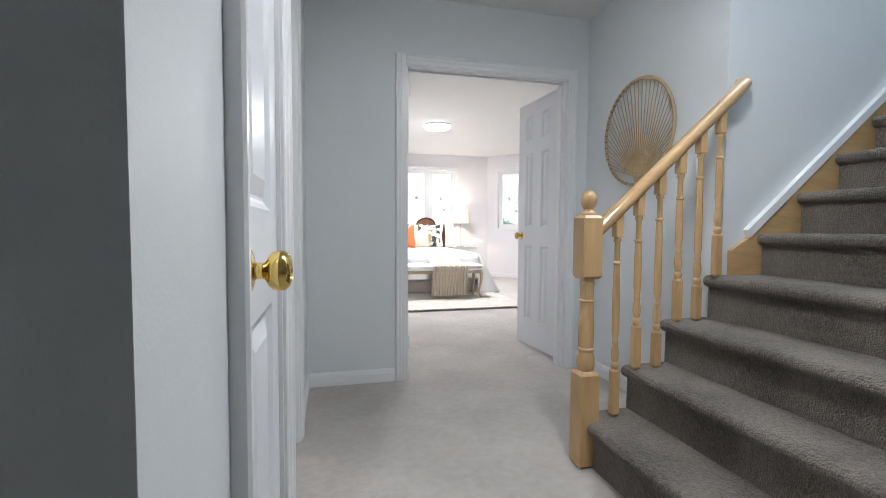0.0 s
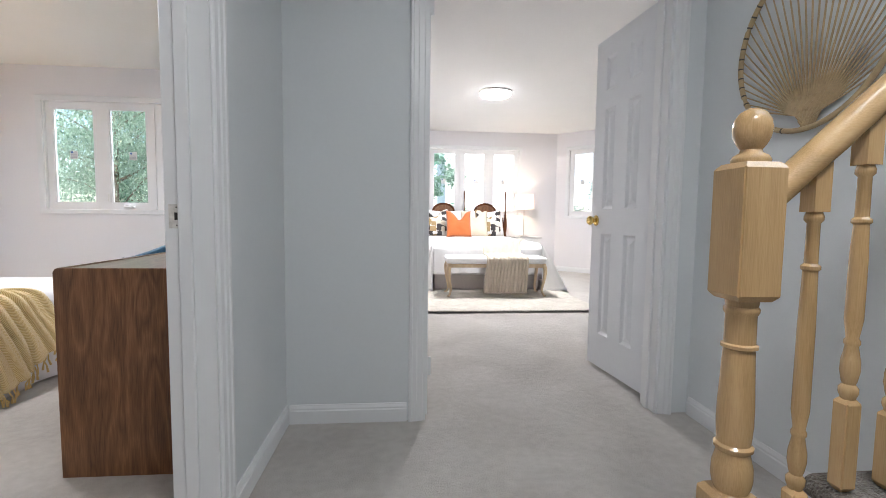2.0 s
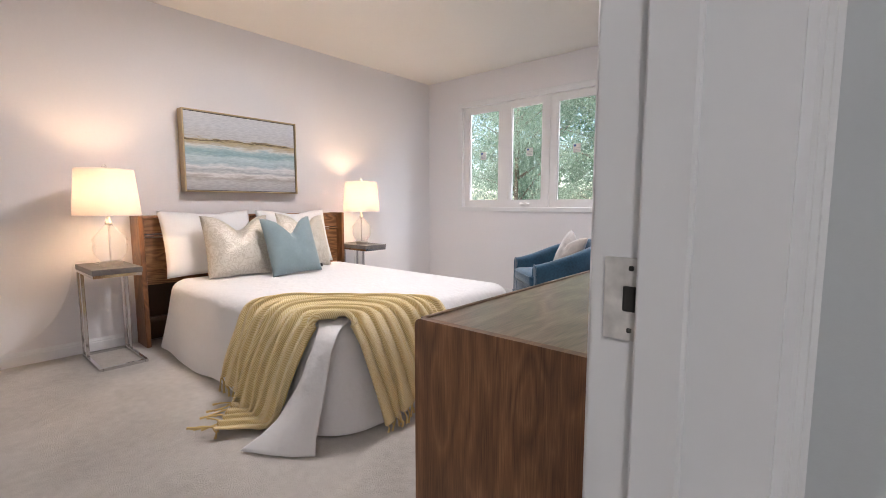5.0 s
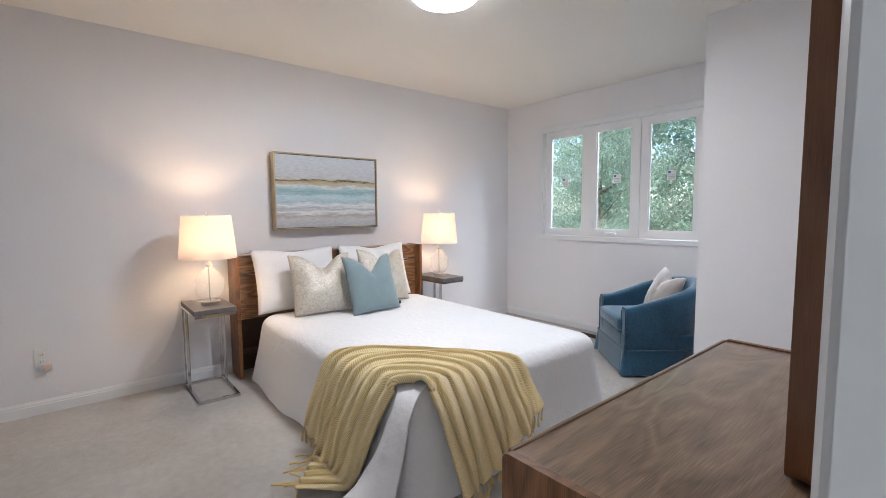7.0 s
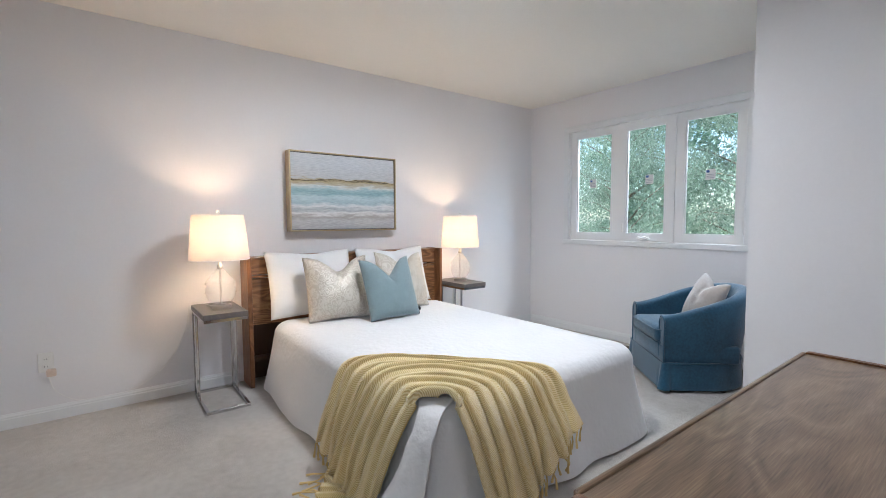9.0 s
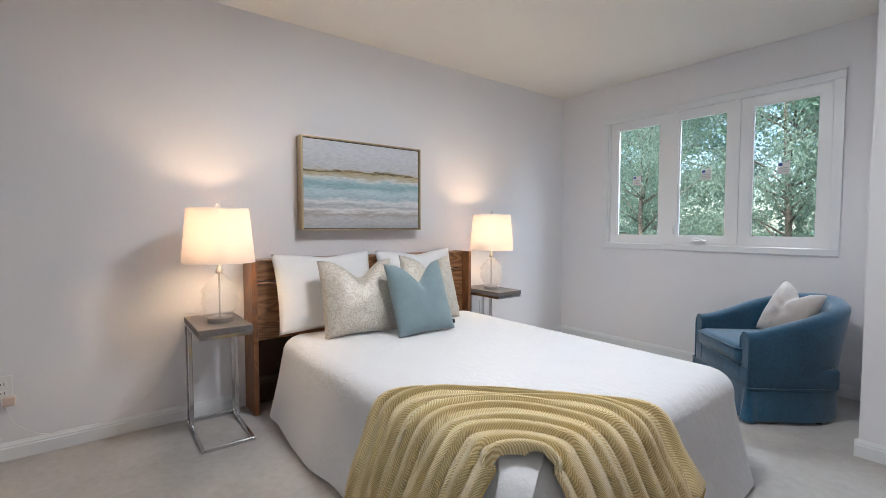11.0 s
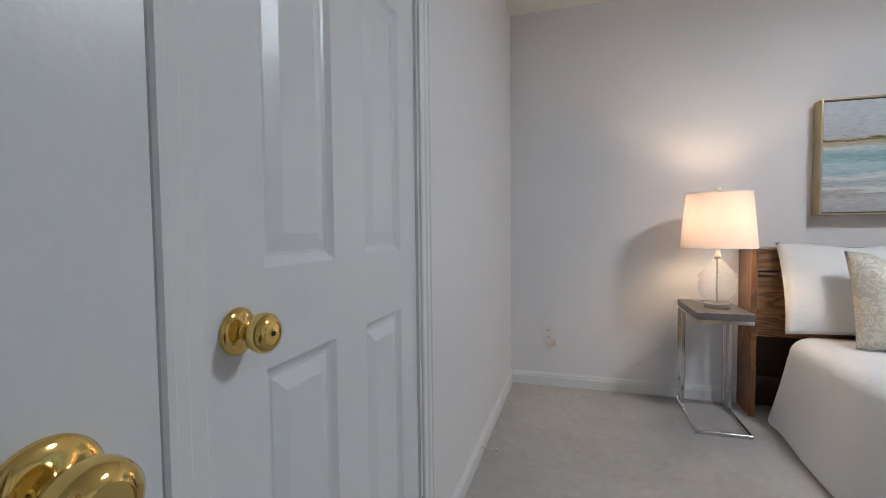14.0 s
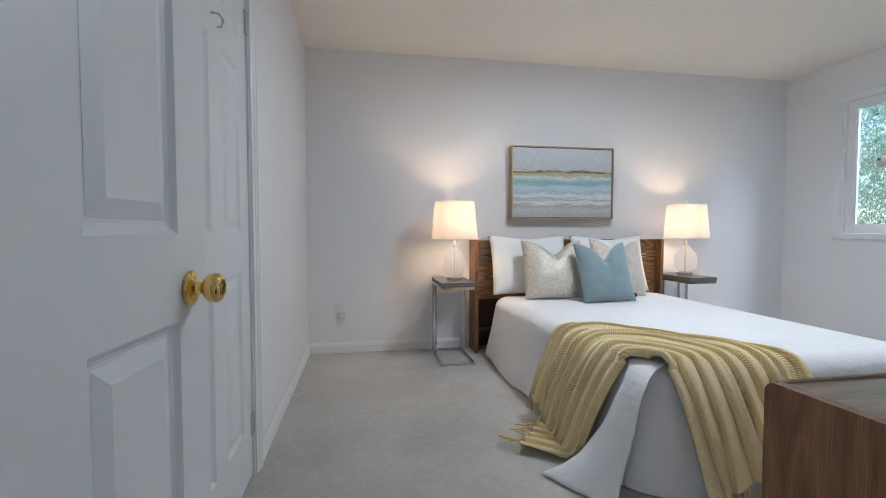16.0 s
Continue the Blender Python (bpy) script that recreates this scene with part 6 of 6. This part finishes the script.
def beige_throw(u, v):
    """Laid over the bed foot and the bench, hanging down the bench's front."""
    w = 0.47 * (1 + 0.12 * max(0, u - 0.55))
    x = 2.16 + (v - 0.5) * w + 0.04 + 0.10 * (0.5 - u)
    f = 0.014 * math.sin(v * 2 * math.pi * 6 + 2 * u)
    if u < 0.35:
        k = u / 0.35
        return Vector((x + 0.15 * (1 - k), 7.05 - 0.48 * k, 0.655 + f * 0.5))
    if u < 0.5:
        k = (u - 0.35) / 0.15
        return Vector((x, 6.57 - 0.11 * k, 0.655 - 0.15 * k + f * 0.4))
    if u < 0.66:
        k = (u - 0.5) / 0.16
        return Vector((x, 6.46 - 0.37 * k, 0.505 - 0.01 * k + f * 0.4))
    k = (u - 0.66) / 0.34
    return Vector((x + 0.01 * math.sin(9 * v) * k, 6.085 - 0.02 * k - abs(f) * 1.8 - 0.006, 0.485 - 0.405 * k))


tagged(make("throw_blanket", surface(beige_throw, 70, 60, 0.008), BEIGE_THROW, smooth=True), "beige knitted throw hanging over the bench", "throw")

ns = thing("nightstand", "mirrored-look nightstand with one drawer beside the king bed", "nightstand", at=(2.86, 8.42, 0))
SILVER = material("silver painted wood", (0.55, 0.54, 0.53), 0.3, 0.3, vary=0.05)
part("tabletop", box(0, 0.46, 0, 0.42, 0.60, 0.62, 0.004), SILVER, ns)
part("cabinet", box(0.02, 0.44, 0.02, 0.40, 0.44, 0.60), PLASTIC_WHITE, ns)
part("drawer_front", box(0.035, 0.425, 0.008, 0.02, 0.455, 0.585, 0.003), PLASTIC_WHITE, ns)
part("drawer_knob", lathe([(0.008, 0), (0.012, 0.015), (0.0, 0.02)], 12, Matrix.Translation((0.23, 0.008, 0.52)) @ pose(0, 0, 0, 90, 0, 0)), DARK_SLOT, ns)
for x in (0.02, 0.41):
    for y in (0.02, 0.37):
        part("leg", box(x, x + 0.03, y, y + 0.03, 0, 0.44), SILVER, ns)
tl = thing("table_lamp", "slim metal table lamp with pale drum shade, lit", "table lamp", at=(3.06, 8.64, 0.62))
part("foot", box(-0.06, 0.06, -0.06, 0.06, 0, 0.018, 0.004), NICKEL, tl)
part("stem", lathe([(0.007, 0.018), (0.007, 0.50), (0.0, 0.50)], 12), NICKEL, tl, smooth=True, angle=40)
s2 = bmesh.new()
join(s2, lathe_open([(0.175, 0.47), (0.16, 0.72)], 40))
join(s2, lathe_open([(0.157, 0.72), (0.172, 0.47)], 40))
part("shade", s2, SHADE, tl, "pale drum shade, lit", smooth=True)
lamp("master_lamp_light", "POINT", Matrix.Translation((3.06, 8.64, 1.22)), 4.0, (1.0, 0.78, 0.56), 0.03)
part("spider", sweep([(-0.16, 0, 0.715), (0.16, 0, 0.715)], 0.002, 6), NICKEL, tl)

# ---- outside ----
GZ = -0.6
gr = bmesh.new()
bmesh.ops.create_grid(gr, x_segments=40, y_segments=40, size=150, matrix=Matrix.Translation((0, 0, GZ)))
structure("ground", gr, GRASS, "garden lawn reaching to the horizon", "ground")
hs = thing("foundation", "plain exterior foundation under the rooms", "wall", kind="structure")
part("foundation_wall", box(-3.4, 5.2, -2.3, 9.1, GZ, -0.125), SIDING, hs)


def leaf_cloud(name_mat, centres, count, size, droop=0.0, aspect=0.55, seed=1):
    """Many small bent leaves scattered round branch ends; one joined mesh."""
    rg = random.Random(seed)
    vs, fs = [], []
    for c, rad in centres:
        for _ in range(count):
            d = Vector((rg.gauss(0, 1), rg.gauss(0, 1), rg.gauss(0, 1))).normalized() * rad * rg.random() ** 0.45
            p = Vector(c) + Vector((d.x, d.y, d.z * 0.75))
            a = Vector((rg.gauss(0, 1), rg.gauss(0, 1), rg.gauss(0, 0.5) - droop)).normalized()
            s = a.cross(Vector((rg.gauss(0, 1), rg.gauss(0, 1), rg.gauss(0, 1)))).normalized()
            ln = size * rg.uniform(0.6, 1.3)
            w = ln * aspect * 0.5
            k = len(vs)
            nrm = a.cross(s)
            vs += [p, p + a * ln * 0.45 + s * w + nrm * w * 0.3, p + a * ln, p + a * ln * 0.45 - s * w + nrm * w * 0.3]
            fs.append((k, k + 1, k + 2, k + 3))
    me = bpy.data.meshes.new("leaves")
    me.from_pydata([tuple(v) for v in vs], [], fs)
    me.materials.append(name_mat)
    return me


def tree(at, height, spread, mat, label, seed, leaf=0.11, droop=0.1, clumps=46, per=170, low=0.25, aspect=0.55, conifer=False):
    rg = random.Random(seed)
    t = thing("tree", label, "tree", "garden trees", at)
    trunk = [(0, 0, 0), (rg.uniform(-0.1, 0.1), rg.uniform(-0.1, 0.1), height * 0.3), (rg.uniform(-0.2, 0.2), rg.uniform(-0.2, 0.2), height * 0.65), (0.1, 0, height * 0.95)]
    r0 = height * (0.020 if conifer else 0.011)
    tr = part("trunk", sweep(smooth_path(trunk, 5), lambda u: r0 * (1 - 0.85 * u), 10), BARK, t, smooth=True)
    cs = []
    for i in range(clumps):
        k = low + (1 - low) * ((i + rg.random()) / clumps)
        ang = i * 2.4 + rg.random()
        if conifer:
            reach = spread * (1.02 - k) * rg.uniform(0.65, 1.05)
            z = height * k - reach * 0.22
        else:
            reach = spread * math.sin(math.pi * min(0.97, 0.22 + 0.72 * (k - low) / (1 - low))) ** 0.7 * rg.uniform(0.35, 1.05)
            z = height * k + rg.uniform(-0.3, 0.3)
        e = Vector((reach * math.cos(ang), reach * math.sin(ang), z))
        b0 = Vector((0, 0, max(height * 0.15, z - reach * 0.45)))
        if i % 2 == 0:
            part("limb", sweep([b0, b0.lerp(e, 0.5) + Vector((0, 0, 0.12)), e], lambda u: r0 * 0.25 * (1 - 0.85 * u) + 0.004, 6), BARK, t, smooth=True)
        cs.append((e, spread * (0.15 if conifer else 0.20) * rg.uniform(0.8, 1.35)))
        if reach > spread * 0.5:
            cs.append((b0.lerp(e, 0.6), spread * 0.17))
    ob = new("crown", leaf_cloud(mat, cs, per, leaf, droop, aspect, seed))
    ob.parent = t
    tagged(ob, "uneven crown of small leaves", kind="stuff")
    return t


tree((-5.3, 11.6, GZ), 6.2, 2.2, LEAF_WILLOW, "pale green drooping garden tree beyond the fence side", 3, 0.075, 1.4, 110, 330, 0.06, 0.28)
tree((-2.9, 12.4, GZ), 6.6, 2.3, LEAF_WILLOW, "feathery green tree behind the window", 8, 0.075, 1.2, 110, 330, 0.06, 0.3)
tree((-0.4, 10.6, GZ), 6.0, 2.0, LEAF_MAPLE, "leafy green maple close to the window", 5, 0.085, 0.2, 120, 300, 0.04, 0.75)
tree((-2.2, 16.5, GZ), 8.5, 3.0, LEAF_MAPLE, "broad green tree further back", 12, 0.15, 0.2, 100, 110, 0.08, 0.7)
tree((-7.5, 17.0, GZ), 8.5, 3.2, LEAF_MAPLE, "broad green tree further back", 15, 0.15, 0.2, 100, 110, 0.08, 0.7)
tree((1.0, 14.0, GZ), 5.6, 1.7, LEAF_MAPLE, "green garden tree outside the far bedroom", 21, 0.09, 0.2, 60, 240, 0.06, 0.7)
tree((7.6, 13.2, GZ), 7.5, 2.2, LEAF_SPRUCE, "blue-green spruce outside the slanted window", 23, 0.10, 0.5, 90, 300, 0.05, 0.25, True)
tree((10.2, 12.2, GZ), 7.0, 2.1, LEAF_SPRUCE, "blue-green spruce outside the slanted window", 29, 0.10, 0.5, 90, 260, 0.05, 0.25, True)

fence = thing("fence", "weathered board garden fence", "fence", at=(0, 14.2, GZ))
fm = None
for i in range(60):
    b = box(-0.065, 0.065, -0.01, 0.01, 0.0, 1.35) if fm is None else None
    if fm is None:
        fm = part("board", b, FENCE_WOOD, fence)
        fm.location = (-8.0, 0, 0)
    else:
        o = fm.copy()
        scene.collection.objects.link(o)
        o.location = (-8.0 + 0.14 * i, 0, 0.02 * ((i * 7) % 3))
for z in (0.3, 1.1):
    part("rail", box(-8.1, 0.4, 0.012, 0.05, z, z + 0.08), FENCE_WOOD, fence)

FARGLASS = material("far window glass", (0.30, 0.33, 0.36), 0.15)
house = thing("house", "pale sided neighbouring house behind the garden", "house", at=(6.3, 24.0, GZ))
part("wall", box(-3.2, 3.2, 0, 6, 0, 5.2), SIDING, house)
part("roof", extrude([(-3.6, 5.2), (3.6, 5.2), (0, 7.6)], "y", -0.4, 6.4), ROOF, house, "grey shingled gable roof")
for x, z in ((-1.7, 3.0), (1.1, 3.0), (-1.7, 0.9), (1.1, 0.9)):
    w = part("window", box(x - 0.45, x + 0.45, -0.06, 0.02, z, z + 1.3), VINYL, house)
    part("pane", box(x - 0.38, x + 0.38, -0.07, -0.06, z + 0.07, z + 1.23), FARGLASS, w)
